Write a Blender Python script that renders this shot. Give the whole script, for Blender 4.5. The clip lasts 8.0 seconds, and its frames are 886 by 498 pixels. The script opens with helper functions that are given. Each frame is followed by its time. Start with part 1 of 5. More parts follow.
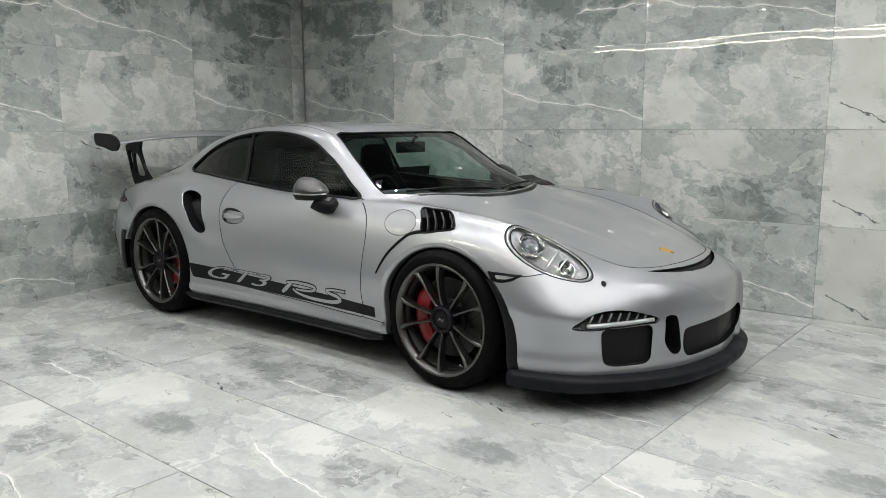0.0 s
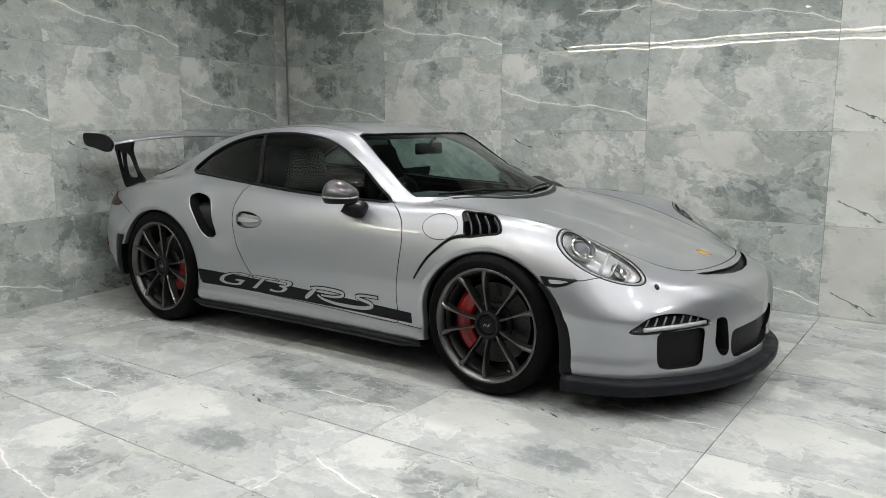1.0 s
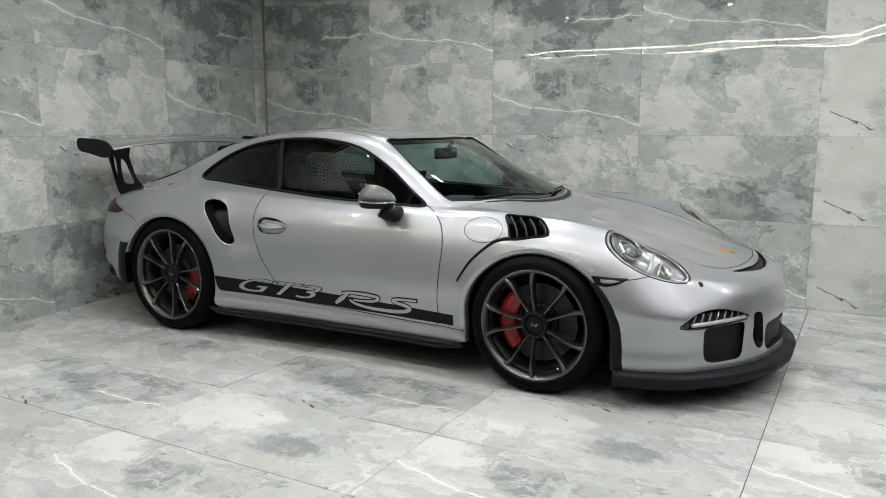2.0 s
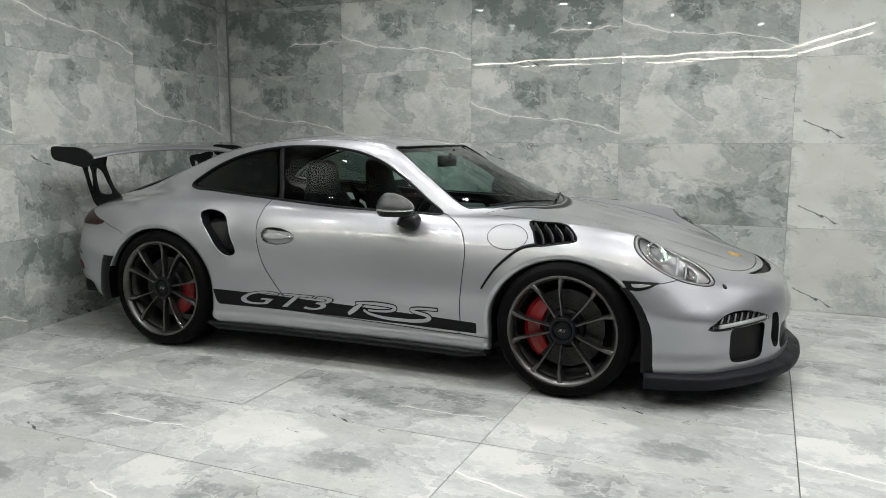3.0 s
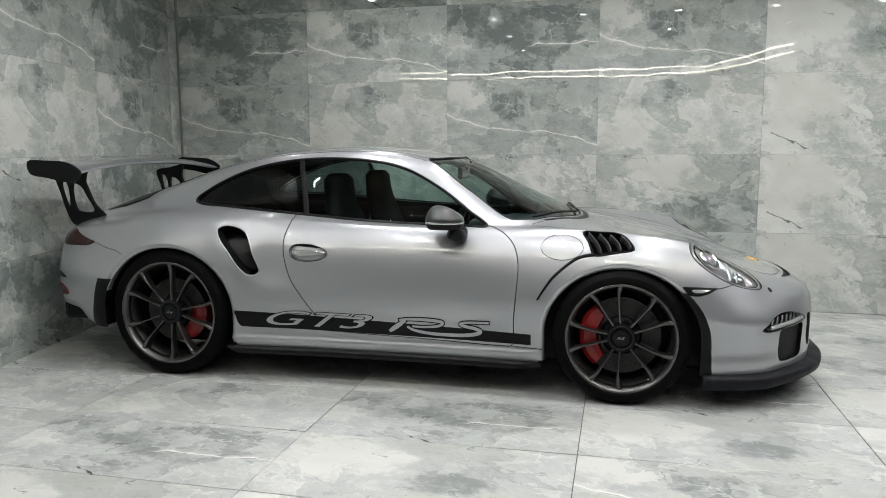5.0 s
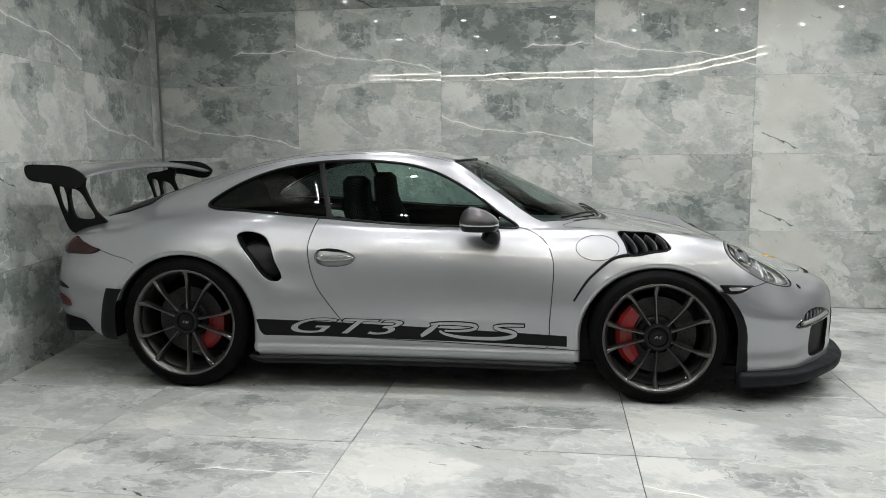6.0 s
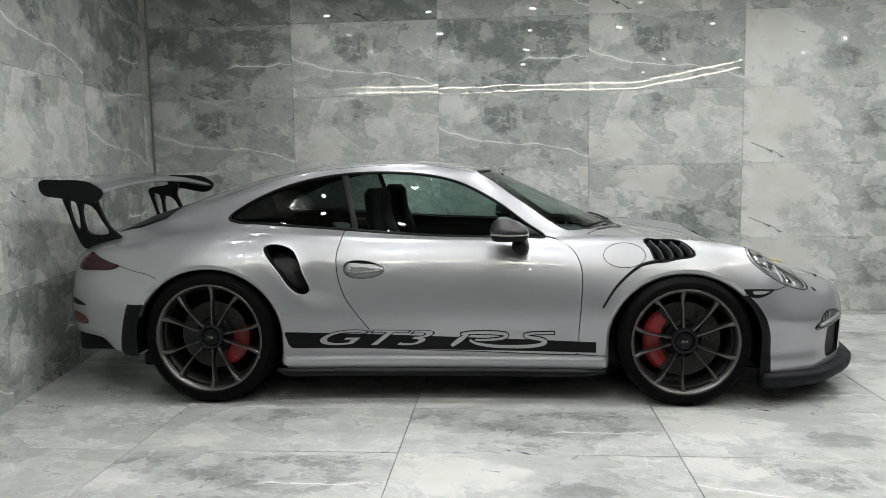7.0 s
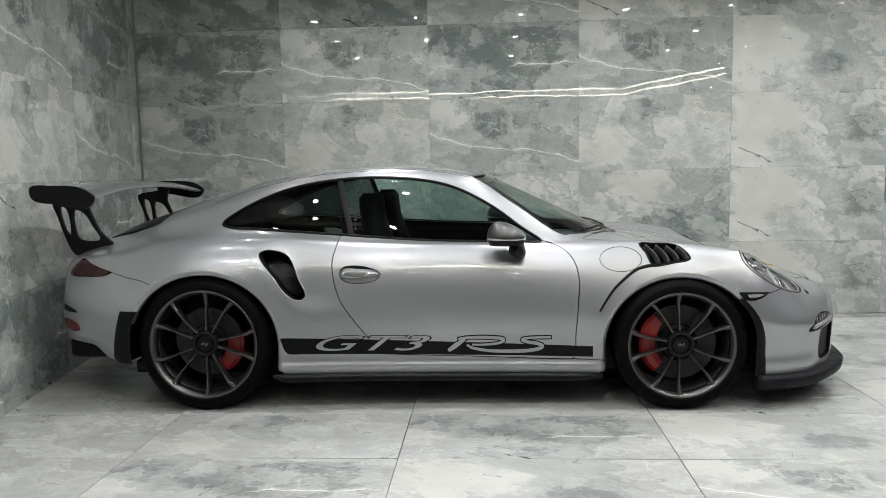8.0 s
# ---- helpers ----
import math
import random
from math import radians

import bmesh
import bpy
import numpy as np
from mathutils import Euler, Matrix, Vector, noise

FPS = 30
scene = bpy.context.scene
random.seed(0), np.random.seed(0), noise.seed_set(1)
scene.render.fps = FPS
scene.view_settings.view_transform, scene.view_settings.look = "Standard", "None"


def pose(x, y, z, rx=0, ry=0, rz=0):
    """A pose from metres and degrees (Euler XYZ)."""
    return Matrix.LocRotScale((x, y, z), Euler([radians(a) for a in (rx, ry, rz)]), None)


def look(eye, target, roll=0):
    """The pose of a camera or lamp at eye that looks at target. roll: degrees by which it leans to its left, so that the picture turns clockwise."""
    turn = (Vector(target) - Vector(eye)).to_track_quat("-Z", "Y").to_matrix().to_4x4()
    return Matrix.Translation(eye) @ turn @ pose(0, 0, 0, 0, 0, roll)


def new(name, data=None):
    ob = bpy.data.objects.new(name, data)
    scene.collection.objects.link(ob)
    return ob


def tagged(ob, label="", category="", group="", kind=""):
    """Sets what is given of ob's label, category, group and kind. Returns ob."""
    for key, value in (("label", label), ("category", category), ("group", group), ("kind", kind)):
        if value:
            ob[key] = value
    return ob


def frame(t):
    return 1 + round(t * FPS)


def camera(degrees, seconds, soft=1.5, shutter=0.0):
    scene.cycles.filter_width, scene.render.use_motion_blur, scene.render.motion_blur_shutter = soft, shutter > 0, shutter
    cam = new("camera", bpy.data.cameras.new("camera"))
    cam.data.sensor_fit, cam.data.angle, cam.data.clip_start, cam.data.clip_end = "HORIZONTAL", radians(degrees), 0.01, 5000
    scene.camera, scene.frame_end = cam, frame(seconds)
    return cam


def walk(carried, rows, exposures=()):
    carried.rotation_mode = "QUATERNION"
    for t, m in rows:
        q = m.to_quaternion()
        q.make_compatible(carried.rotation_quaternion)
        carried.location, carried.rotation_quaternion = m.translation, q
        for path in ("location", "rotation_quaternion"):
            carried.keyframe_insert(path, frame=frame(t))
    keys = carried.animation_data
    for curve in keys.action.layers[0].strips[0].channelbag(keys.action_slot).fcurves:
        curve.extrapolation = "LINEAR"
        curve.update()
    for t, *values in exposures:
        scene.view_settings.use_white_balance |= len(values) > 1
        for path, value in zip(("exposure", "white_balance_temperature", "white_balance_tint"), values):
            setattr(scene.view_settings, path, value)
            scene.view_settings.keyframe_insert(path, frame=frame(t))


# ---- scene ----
from mathutils.bvhtree import BVHTree

cam = camera(60.2, 8.0, soft=0.8)
PATH = [
    (0, (3.466, -3.559, 1.231), (2.208, -2.036, 0.916), -0.2),
    (0.5, (3.293, -3.708, 1.234), (2.094, -2.139, 0.919), -0.0),
    (1, (3.033, -3.804, 1.255), (1.903, -2.186, 0.933), 0.0),
    (1.5, (2.81, -4.025, 1.267), (1.757, -2.355, 0.946), -0.0),
    (3, (2.093, -4.378, 1.253), (1.322, -2.555, 0.964), 0.0),
    (3.5, (1.88, -4.521, 1.269), (1.193, -2.664, 0.989), 0.1),
    (4, (1.624, -4.521, 1.25), (1.029, -2.632, 0.974), 0.1),
    (4.5, (1.414, -4.574, 1.253), (0.893, -2.661, 0.989), -0.0),
    (6, (0.726, -4.634, 1.248), (0.435, -2.672, 0.995), -0.5),
    (6.5, (0.484, -4.688, 1.243), (0.266, -2.714, 1.007), -0.7),
    (7, (0.335, -4.72, 1.248), (0.17, -2.74, 1.025), -1.0),
    (7.5, (0.266, -4.72, 1.248), (0.137, -2.736, 1.034), -1.1),
    (8, (0.26, -4.721, 1.24), (0.142, -2.736, 1.033), -1.1),
]
walk(cam, [(t, look(eye, target, roll)) for t, eye, target, roll in PATH])


# ---- light ----
world = bpy.data.worlds.new("room_world")
scene.world = world
world.use_nodes = True
world.node_tree.nodes["Background"].inputs[0].default_value = (0.6, 0.65, 0.7, 1)
world.node_tree.nodes["Background"].inputs[1].default_value = 0.0
scene.view_settings.exposure = 0.0
CEIL = 3.01
ROW_POWER = {0.54: 46, -1.03: 52, -2.6: 54, -4.2: 3, -5.8: 1}
COLUMN = [.6, 1.08, 1.15, 1.05, .95, .85, .75]
FAR_ROWS = (-7.8, -10.6, -13.4)
DOWNLIGHTS = [(-1.75 + 1.2 * i, y, power * COLUMN[i] * (.15 if i == 0 and y > -2 else 1)) for y, power in ROW_POWER.items() for i in range(7)]
for x, y, power in DOWNLIGHTS:
    lamp = bpy.data.lights.new("downlight_lamp", "SPOT")
    lamp.energy, lamp.color, lamp.shadow_soft_size = power, (1.0, 0.99, 0.985), 0.035
    lamp.spot_size, lamp.spot_blend = radians(158), 0.9
    new("downlight_lamp", lamp).matrix_world = pose(x, y, CEIL - 0.03)


# ---- materials ----
def material(name, color, rough=0.5, metal=0.0, coat=0.0, spec=0.5):
    m = bpy.data.materials.new(name)
    m.use_nodes = True
    b = m.node_tree.nodes["Principled BSDF"]
    b.inputs["Base Color"].default_value = (*color, 1)
    b.inputs["Roughness"].default_value = rough
    b.inputs["Metallic"].default_value = metal
    b.inputs["Coat Weight"].default_value = coat
    b.inputs["Coat Roughness"].default_value = 0.01
    b.inputs["Specular IOR Level"].default_value = spec
    return m


def glow(name, color, strength):
    m = bpy.data.materials.new(name)
    m.use_nodes = True
    b = m.node_tree.nodes["Principled BSDF"]
    b.inputs["Base Color"].default_value = (*color, 1)
    b.inputs["Emission Color"].default_value = (*color, 1)
    b.inputs["Emission Strength"].default_value = strength
    return m


class Nodes:
    """Short writing of node trees."""
    def __init__(self, m):
        self.t = m.node_tree
        self.bsdf = m.node_tree.nodes["Principled BSDF"]

    def add(self, kind, **sets):
        n = self.t.nodes.new(kind)
        for k, v in sets.items():
            setattr(n, k, v)
        return n

    def link(self, a, b):
        self.t.links.new(a, b)

    def put(self, value, socket):
        if isinstance(value, bpy.types.NodeSocket):
            self.t.links.new(value, socket)
        elif value is not None:
            socket.default_value = value

    def math(self, op, a, b=None, c=None):
        n = self.add("ShaderNodeMath", operation=op)
        for v, s in zip((a, b, c), n.inputs):
            self.put(v, s)
        return n.outputs[0]

    def noise(self, vec, scale, detail=4, rough=0.55, distort=0.0):
        n = self.add("ShaderNodeTexNoise")
        self.put(vec, n.inputs["Vector"])
        n.inputs["Scale"].default_value, n.inputs["Detail"].default_value = scale, detail
        n.inputs["Roughness"].default_value, n.inputs["Distortion"].default_value = rough, distort
        return n.outputs["Fac"]

    def step(self, value, lo, hi, a=0.0, b=1.0):
        n = self.add("ShaderNodeMapRange", interpolation_type="SMOOTHSTEP")
        for v, s in zip((value, lo, hi, a, b), n.inputs):
            self.put(v, s)
        return n.outputs[0]

    def mix(self, fac, a, b, blend="MIX"):
        n = self.add("ShaderNodeMix", data_type="RGBA", blend_type=blend)
        self.put(fac, n.inputs[0])
        self.put((*a, 1) if isinstance(a, tuple) else a, n.inputs[6])
        self.put((*b, 1) if isinstance(b, tuple) else b, n.inputs[7])
        return n.outputs[2]

    def bump(self, height, strength, distance, base=None):
        n = self.add("ShaderNodeBump")
        self.put(height, n.inputs["Height"])
        n.inputs["Strength"].default_value, n.inputs["Distance"].default_value = strength, distance
        if base is not None:
            self.link(base, n.inputs["Normal"])
        return n.outputs[0]


M_PAINT = material("silver_metallic_paint", (0.38, 0.391, 0.413), 0.37, 0.74, 1.0)
M_PAINT.node_tree.nodes["Principled BSDF"].inputs["Coat IOR"].default_value = 1.65
k = Nodes(M_PAINT)
tc = k.add("ShaderNodeTexCoord").outputs["Object"]
flake = k.noise(tc, 900, 2, 0.5)
k.link(k.mix(k.step(flake, .35, .65), (0.315, 0.326, 0.343), (0.405, 0.417, 0.437)), k.bsdf.inputs["Base Color"])
M_BLACK = material("satin_black_plastic", (0.005, 0.0052, 0.006), 0.36, 0, 0, 0.15)
k = Nodes(M_BLACK)
k.link(k.bump(k.noise(k.add("ShaderNodeTexCoord").outputs["Object"], 600, 2), 0.15, 0.0005), k.bsdf.inputs["Normal"])
M_SPLITTER = material("matt_dark_polyurethane", (0.008, 0.0085, 0.0115), 0.48, 0, 0, 0.15)
k = Nodes(M_SPLITTER)
tc = k.add("ShaderNodeTexCoord").outputs["Object"]
k.link(k.step(k.noise(tc, 14, 5), .3, .7, .42, .6), k.bsdf.inputs["Roughness"])
M_GLOSS = material("gloss_black_trim", (0.010, 0.010, 0.011), 0.10)
M_GLOSS_CAP = material("gloss_dark_mirror_cap", (0.022, 0.023, 0.026), 0.28, 0.4, 0.8)
M_DARK_GAP = material("panel_gap", (0.015, 0.015, 0.016), 0.7)
M_STRIPE = material("black_vinyl_stripe", (0.004, 0.004, 0.0045), 0.30, 0, 0, 0.15)
M_RUBBER = material("tyre_rubber", (0.0025, 0.0025, 0.0027), 0.5, 0, 0, 0.06)
k = Nodes(M_RUBBER)
tc = k.add("ShaderNodeTexCoord").outputs["Object"]
k.link(k.step(k.noise(tc, 18, 5), .3, .7, .45, .7), k.bsdf.inputs["Roughness"])
M_RIM = material("satin_platinum_rim", (0.115, 0.114, 0.113), 0.33, 0.90)
M_BARREL = material("dark_rim_barrel", (0.025, 0.025, 0.025), 0.45, 0.6)
M_DISC = material("brake_disc_metal", (0.038, 0.038, 0.038), 0.42, 0.9)
M_RED = material("red_caliper_paint", (0.20, 0.003, 0.004), 0.35, 0.0, 0.1)
M_RED_LENS = material("dark_red_lens", (0.022, 0.0018, 0.002), 0.06, 0.0, 0.0)
M_HANDLE = material("polished_silver_handle", (0.62, 0.63, 0.65), 0.2, 0.95, 1.0)
M_CHROME = material("chrome", (0.80, 0.80, 0.80), 0.10, 1.0)
M_LENS = material("projector_lens", (0.35, 0.37, 0.40), 0.05, 0.6, 1.0)
M_LAMP_BOWL = material("lamp_bowl", (0.30, 0.305, 0.31), 0.28, 0.6)
M_MARKER = material("clear_marker_lens", (0.42, 0.43, 0.44), 0.12, 0.5, 1.0)
M_REFLECTOR = material("red_reflector", (0.09, 0.004, 0.005), 0.15, 0.0, 0.3)
M_RIB = material("lamp_reflector_rib", (0.34, 0.345, 0.35), 0.25, 0.6)
M_LOUVRE = material("satin_louvre_plastic", (0.035, 0.036, 0.039), 0.38, 0, 0, 0.4)
M_SILVER = material("bright_lamp_silver", (0.48, 0.49, 0.50), 0.30, 0.55)
M_GOLD = material("gold_badge", (0.65, 0.38, 0.08), 0.3, 0.8)
M_LEATHER = material("black_leather", (0.003, 0.003, 0.0033), 0.6, 0, 0, 0.06)
k = Nodes(M_LEATHER)
k.link(k.step(k.noise(k.add("ShaderNodeTexCoord").outputs["Object"], 40, 3), .3, .7, .6, .8), k.bsdf.inputs["Roughness"])
M_DASH = material("dark_dashboard", (0.05, 0.053, 0.058), 0.5, 0, 0, 0.3)
M_MESH = material("black_grille_mesh", (0.006, 0.006, 0.006), 0.5, 0, 0, 0.2)
k = Nodes(M_MESH)
tc = k.add("ShaderNodeTexCoord").outputs["Object"]
vor = k.add("ShaderNodeTexVoronoi", feature="DISTANCE_TO_EDGE")
vor.inputs["Scale"].default_value, vor.inputs["Randomness"].default_value = 120, 0.15
k.link(tc, vor.inputs["Vector"])
wire = k.step(vor.outputs["Distance"], .06, .16, 1, 0)
k.link(k.mix(wire, (0.002, 0.002, 0.002), (0.008, 0.008, 0.0085)), k.bsdf.inputs["Base Color"])
k.link(k.bump(wire, 0.3, 0.002), k.bsdf.inputs["Normal"])


def glass(name, tint, rough=0.0):
    """Thin tinted pane: clear through, with a mirror's gloss that grows towards grazing."""
    m = bpy.data.materials.new(name)
    m.use_nodes = True
    t = m.node_tree
    t.nodes.clear()
    out, mix = t.nodes.new("ShaderNodeOutputMaterial"), t.nodes.new("ShaderNodeMixShader")
    clear, gloss, edge = t.nodes.new("ShaderNodeBsdfTransparent"), t.nodes.new("ShaderNodeBsdfGlossy"), t.nodes.new("ShaderNodeLayerWeight")
    clear.inputs[0].default_value = (*tint, 1)
    gloss.inputs["Roughness"].default_value = rough
    edge.inputs[0].default_value = 0.5
    power, lift = t.nodes.new("ShaderNodeMath"), t.nodes.new("ShaderNodeMath")
    power.operation, lift.operation = "POWER", "MULTIPLY_ADD"
    power.inputs[1].default_value, lift.inputs[1].default_value, lift.inputs[2].default_value = 5, .95, .05
    t.links.new(edge.outputs["Facing"], power.inputs[0])
    t.links.new(power.outputs[0], lift.inputs[0])
    t.links.new(lift.outputs[0], mix.inputs[0])
    t.links.new(clear.outputs[0], mix.inputs[1])
    t.links.new(gloss.outputs[0], mix.inputs[2])
    t.links.new(mix.outputs[0], out.inputs[0])
    return m


M_GLASS = glass("tinted_glass", (0.57, 0.69, 0.66))
# Quarter glass: tint darkened to stand in for the shaded interior behind it.
M_GLASS_SHADED = glass("shaded_tinted_glass", (0.17, 0.21, 0.205))
M_GLASS_FRONT = glass("windscreen_glass", (0.57, 0.69, 0.66))
M_CLEAR = glass("clear_lamp_cover", (0.96, 0.97, 0.97))
M_FAR_WALL = material("unseen_wall_grey", (0.11, 0.113, 0.116), 0.8)
M_CEIL = material("dark_ceiling_paint", (0.09, 0.092, 0.095), 0.8)
for m in (M_CEIL, M_FAR_WALL):
    k = Nodes(m)
    k.link(k.bump(k.noise(k.add("ShaderNodeTexCoord").outputs["Object"], 90, 4), 0.1, 0.002), k.bsdf.inputs["Normal"])


def marble(name, dark, mid, light, vein, rough, wave, contrast, spread=.19):
    """Polished marble-look porcelain. Each tile carries its print's seed, tone, patches, vein and crack as values of its mesh."""
    m = material(name, mid, rough, 0.0, 0.0, 0.5)
    k = Nodes(m)
    tc = k.add("ShaderNodeTexCoord").outputs["Object"]
    at = lambda n: k.add("ShaderNodeAttribute", attribute_name=n).outputs["Fac"]

    def at3(n):
        s = k.add("ShaderNodeSeparateXYZ")
        k.link(k.add("ShaderNodeAttribute", attribute_name=n).outputs["Vector"], s.inputs[0])
        return s.outputs
    add, sub, mul = (lambda a, b: k.math("ADD", a, b)), (lambda a, b: k.math("SUBTRACT", a, b)), (lambda a, b: k.math("MULTIPLY", a, b))
    seed, tone = at("seed"), at("tone")
    sep = k.add("ShaderNodeSeparateXYZ")
    k.link(tc, sep.inputs[0])
    u, v = sep.outputs[0], sep.outputs[1]
    com = k.add("ShaderNodeCombineXYZ")
    k.put(add(u, mul(v, .25)), com.inputs[0])
    k.put(mul(v, 1.3), com.inputs[1])
    k.put(mul(seed, 3.7), com.inputs[2])
    p = com.outputs[0]
    big = k.noise(p, 1.2, 4, 0.5, 0.4)
    rugged = k.noise(p, 6.5, 10, 0.62, 0.3)
    fine = k.noise(p, 38, 8, 0.70, 0.4)
    base = add(mul(sub(big, .5), 1.0 * contrast), add(mul(tone, spread), .5))
    base = add(base, mul(sub(rugged, .5), .40 * contrast))
    # overlapping torn plates: a crisp rim on one side that fades out on the other
    for scale, bands, weight, shift in ((1.7, 4.0, .24, 0.0), (3.4, 4.0, .15, 4.1), (8.0, 3.0, .08, 9.3)):
        off = k.add("ShaderNodeVectorMath", operation="ADD")
        off.inputs[1].default_value = (shift, shift * .6, shift * .3)
        k.link(p, off.inputs[0])
        torn = k.math("FRACT", mul(k.noise(off.outputs[0], scale, 9, .57, .35), bands))
        base = add(base, mul(sub(torn, .5), weight * contrast))
    base = add(base, mul(sub(fine, .5), .50 * contrast))
    # the print's own light and dark fields
    ragged = mul(sub(k.noise(p, 4.2, 9, .6, .3), .5), 2.4)
    for n, weight in (("dark_field", -.26), ("light_field", .24)):
        bu, bv, br = at3(n)
        du, dv = k.math("DIVIDE", sub(u, bu), br), k.math("DIVIDE", sub(v, bv), mul(br, .75))
        dist = add(k.math("SQRT", add(mul(du, du), mul(dv, dv))), ragged)
        base = add(base, mul(k.step(dist, .62, 1.05, 1, 0), weight * contrast))
    cloud = k.mix(k.step(base, .10, .50), dark, mid)
    cloud = k.mix(k.step(base, .46, .88), cloud, light)
    # warm and green casts drifting through the stone
    cast = k.noise(p, 1.9, 4, .5, .4)
    cloud = k.mix(k.step(cast, .45, .70, 0, .55), cloud, k.mix(.5, cloud, (0.36, 0.37, 0.31)))
    # dark flecks gathered in loose swarms
    fleck = mul(k.step(k.noise(p, 60, 4, .7), .60, .68), k.step(k.noise(p, 5, 5, .65), .52, .66, 0, .55))
    cloud = k.mix(fleck, cloud, (0.10, 0.115, 0.105))
    # one long light vein: a jagged line with a soft fringe and a dark underside
    mid_v, slope, curl = at3("vein")
    start = at("vein_start")
    jag = add(mul(sub(k.noise(p, 5.5, 6, .62, .2), .5), .085), mul(sub(k.noise(p, 24, 4, .6), .5), .016))
    course = add(add(mid_v, mul(slope, u)), add(mul(curl, mul(u, mul(u, u))), jag))
    off = sub(v, course)
    thick = k.step(k.noise(p, 5.5, 4), .30, .72, .0020, .0075)
    d = k.math("DIVIDE", k.math("ABSOLUTE", off), thick)
    there = mul(k.step(u, sub(start, .06), add(start, .06)), k.step(k.noise(p, 2.6, 3), .30, .42, .25, 1))
    cloud = k.mix(mul(k.step(d, .5, 5.5, .26, 0), there), cloud, vein)
    cloud = k.mix(mul(k.step(d, .5, 1.2, .85, 0), there), cloud, vein)
    under = k.math("DIVIDE", k.math("ABSOLUTE", add(off, mul(thick, 1.4))), mul(thick, .5))
    cloud = k.mix(mul(k.step(under, .5, 1.3, .6, 0), mul(there, k.step(k.noise(p, 6, 4), .45, .58))), cloud, (0.09, 0.095, 0.085))
    # fine light threads
    w2 = k.add("ShaderNodeTexVoronoi", feature="DISTANCE_TO_EDGE")
    w2.inputs["Scale"].default_value = 3.0
    warp = k.add("ShaderNodeVectorMath", operation="ADD")
    k.link(p, warp.inputs[0])
    nz = k.add("ShaderNodeTexNoise")
    nz.inputs["Scale"].default_value, nz.inputs["Detail"].default_value = 4.0, 7
    k.link(p, nz.inputs["Vector"])
    sc = k.add("ShaderNodeVectorMath", operation="SCALE")
    k.link(nz.outputs["Color"], sc.inputs[0])
    sc.inputs["Scale"].default_value = .5
    k.link(sc.outputs[0], warp.inputs[1])
    k.link(warp.outputs[0], w2.inputs["Vector"])
    thread = mul(k.step(w2.outputs["Distance"], .003, .014, 1, 0), k.step(k.noise(p, 2.7, 4), .50, .60))
    cloud = k.mix(mul(thread, .40), cloud, vein)
    # dark hairlines
    w3 = k.add("ShaderNodeTexVoronoi", feature="DISTANCE_TO_EDGE")
    w3.inputs["Scale"].default_value = 2.1
    far = k.add("ShaderNodeVectorMath", operation="ADD")
    far.inputs[1].default_value = (5.3, 2.1, .7)
    k.link(warp.outputs[0], far.inputs[0])
    k.link(far.outputs[0], w3.inputs["Vector"])
    hair = mul(k.step(w3.outputs["Distance"], .002, .011, 1, 0), k.step(k.noise(p, 3.9, 5, .6), .53, .60))
    cloud = k.mix(mul(hair, .62), cloud, (0.10, 0.11, 0.10))
    # one short dark crack
    cu, cv, run = at3("crack")
    along = sub(u, cu)
    off2 = sub(v, sub(add(cv, mul(sub(k.noise(p, 9, 6, .65), .5), .11)), mul(along, .48)))
    cw = k.step(k.noise(p, 11, 3), .35, .7, .0015, .0075)
    inside = mul(k.step(along, 0, .03), k.step(along, sub(run, .05), run, 1, 0))
    cloud = k.mix(mul(k.step(k.math("DIVIDE", k.math("ABSOLUTE", off2), cw), .5, 1.2, .88, 0), inside), cloud, (0.05, 0.055, 0.05))
    tint = k.add("ShaderNodeObjectInfo").outputs["Random"]
    hsv = k.add("ShaderNodeHueSaturation")
    k.put(k.step(tint, 0, 1, .94, 1.06), hsv.inputs["Value"])
    k.put(cloud, hsv.inputs["Color"])
    k.link(hsv.outputs[0], k.bsdf.inputs["Base Color"])
    k.link(k.step(fine, .3, .7, rough * .7, rough * 1.4), k.bsdf.inputs["Roughness"])
    wv = k.noise(tc, 2.4, 2, .4)
    k.link(k.bump(wv, 1.0, wave), k.bsdf.inputs["Normal"])
    return m


M_WALL = marble("wall_marble_porcelain", (0.175, 0.203, 0.195), (0.375, 0.405, 0.39), (0.61, 0.625, 0.595), (0.80, 0.81, 0.77), 0.012, 0.0015, 1.0, .30)
M_FLOOR = marble("floor_marble_porcelain", (0.225, 0.24, 0.238), (0.40, 0.414, 0.408), (0.56, 0.57, 0.55), (0.70, 0.70, 0.68), 0.07, 0.002, 0.95, .07)
M_GROUT = material("grey_grout", (0.10, 0.105, 0.10), 0.8)
M_WALL_GROUT = material("wall_grout", (0.26, 0.28, 0.27), 0.8)
M_LED = glow("led_strip", (1.0, 0.95, 0.78), 40)
M_BULB = glow("downlight_glow", (1.0, 1.0, 0.98), 160)
M_WHITE = material("white_fitting", (0.75, 0.75, 0.74), 0.4)


# ---- mesh helpers ----
def mesh_of(name, verts, faces, smooth=False):
    me = bpy.data.meshes.new(name)
    me.from_pydata([tuple(v) for v in verts], [], [tuple(f) for f in faces])
    me.update()
    if smooth:
        me.shade_smooth()
    return me


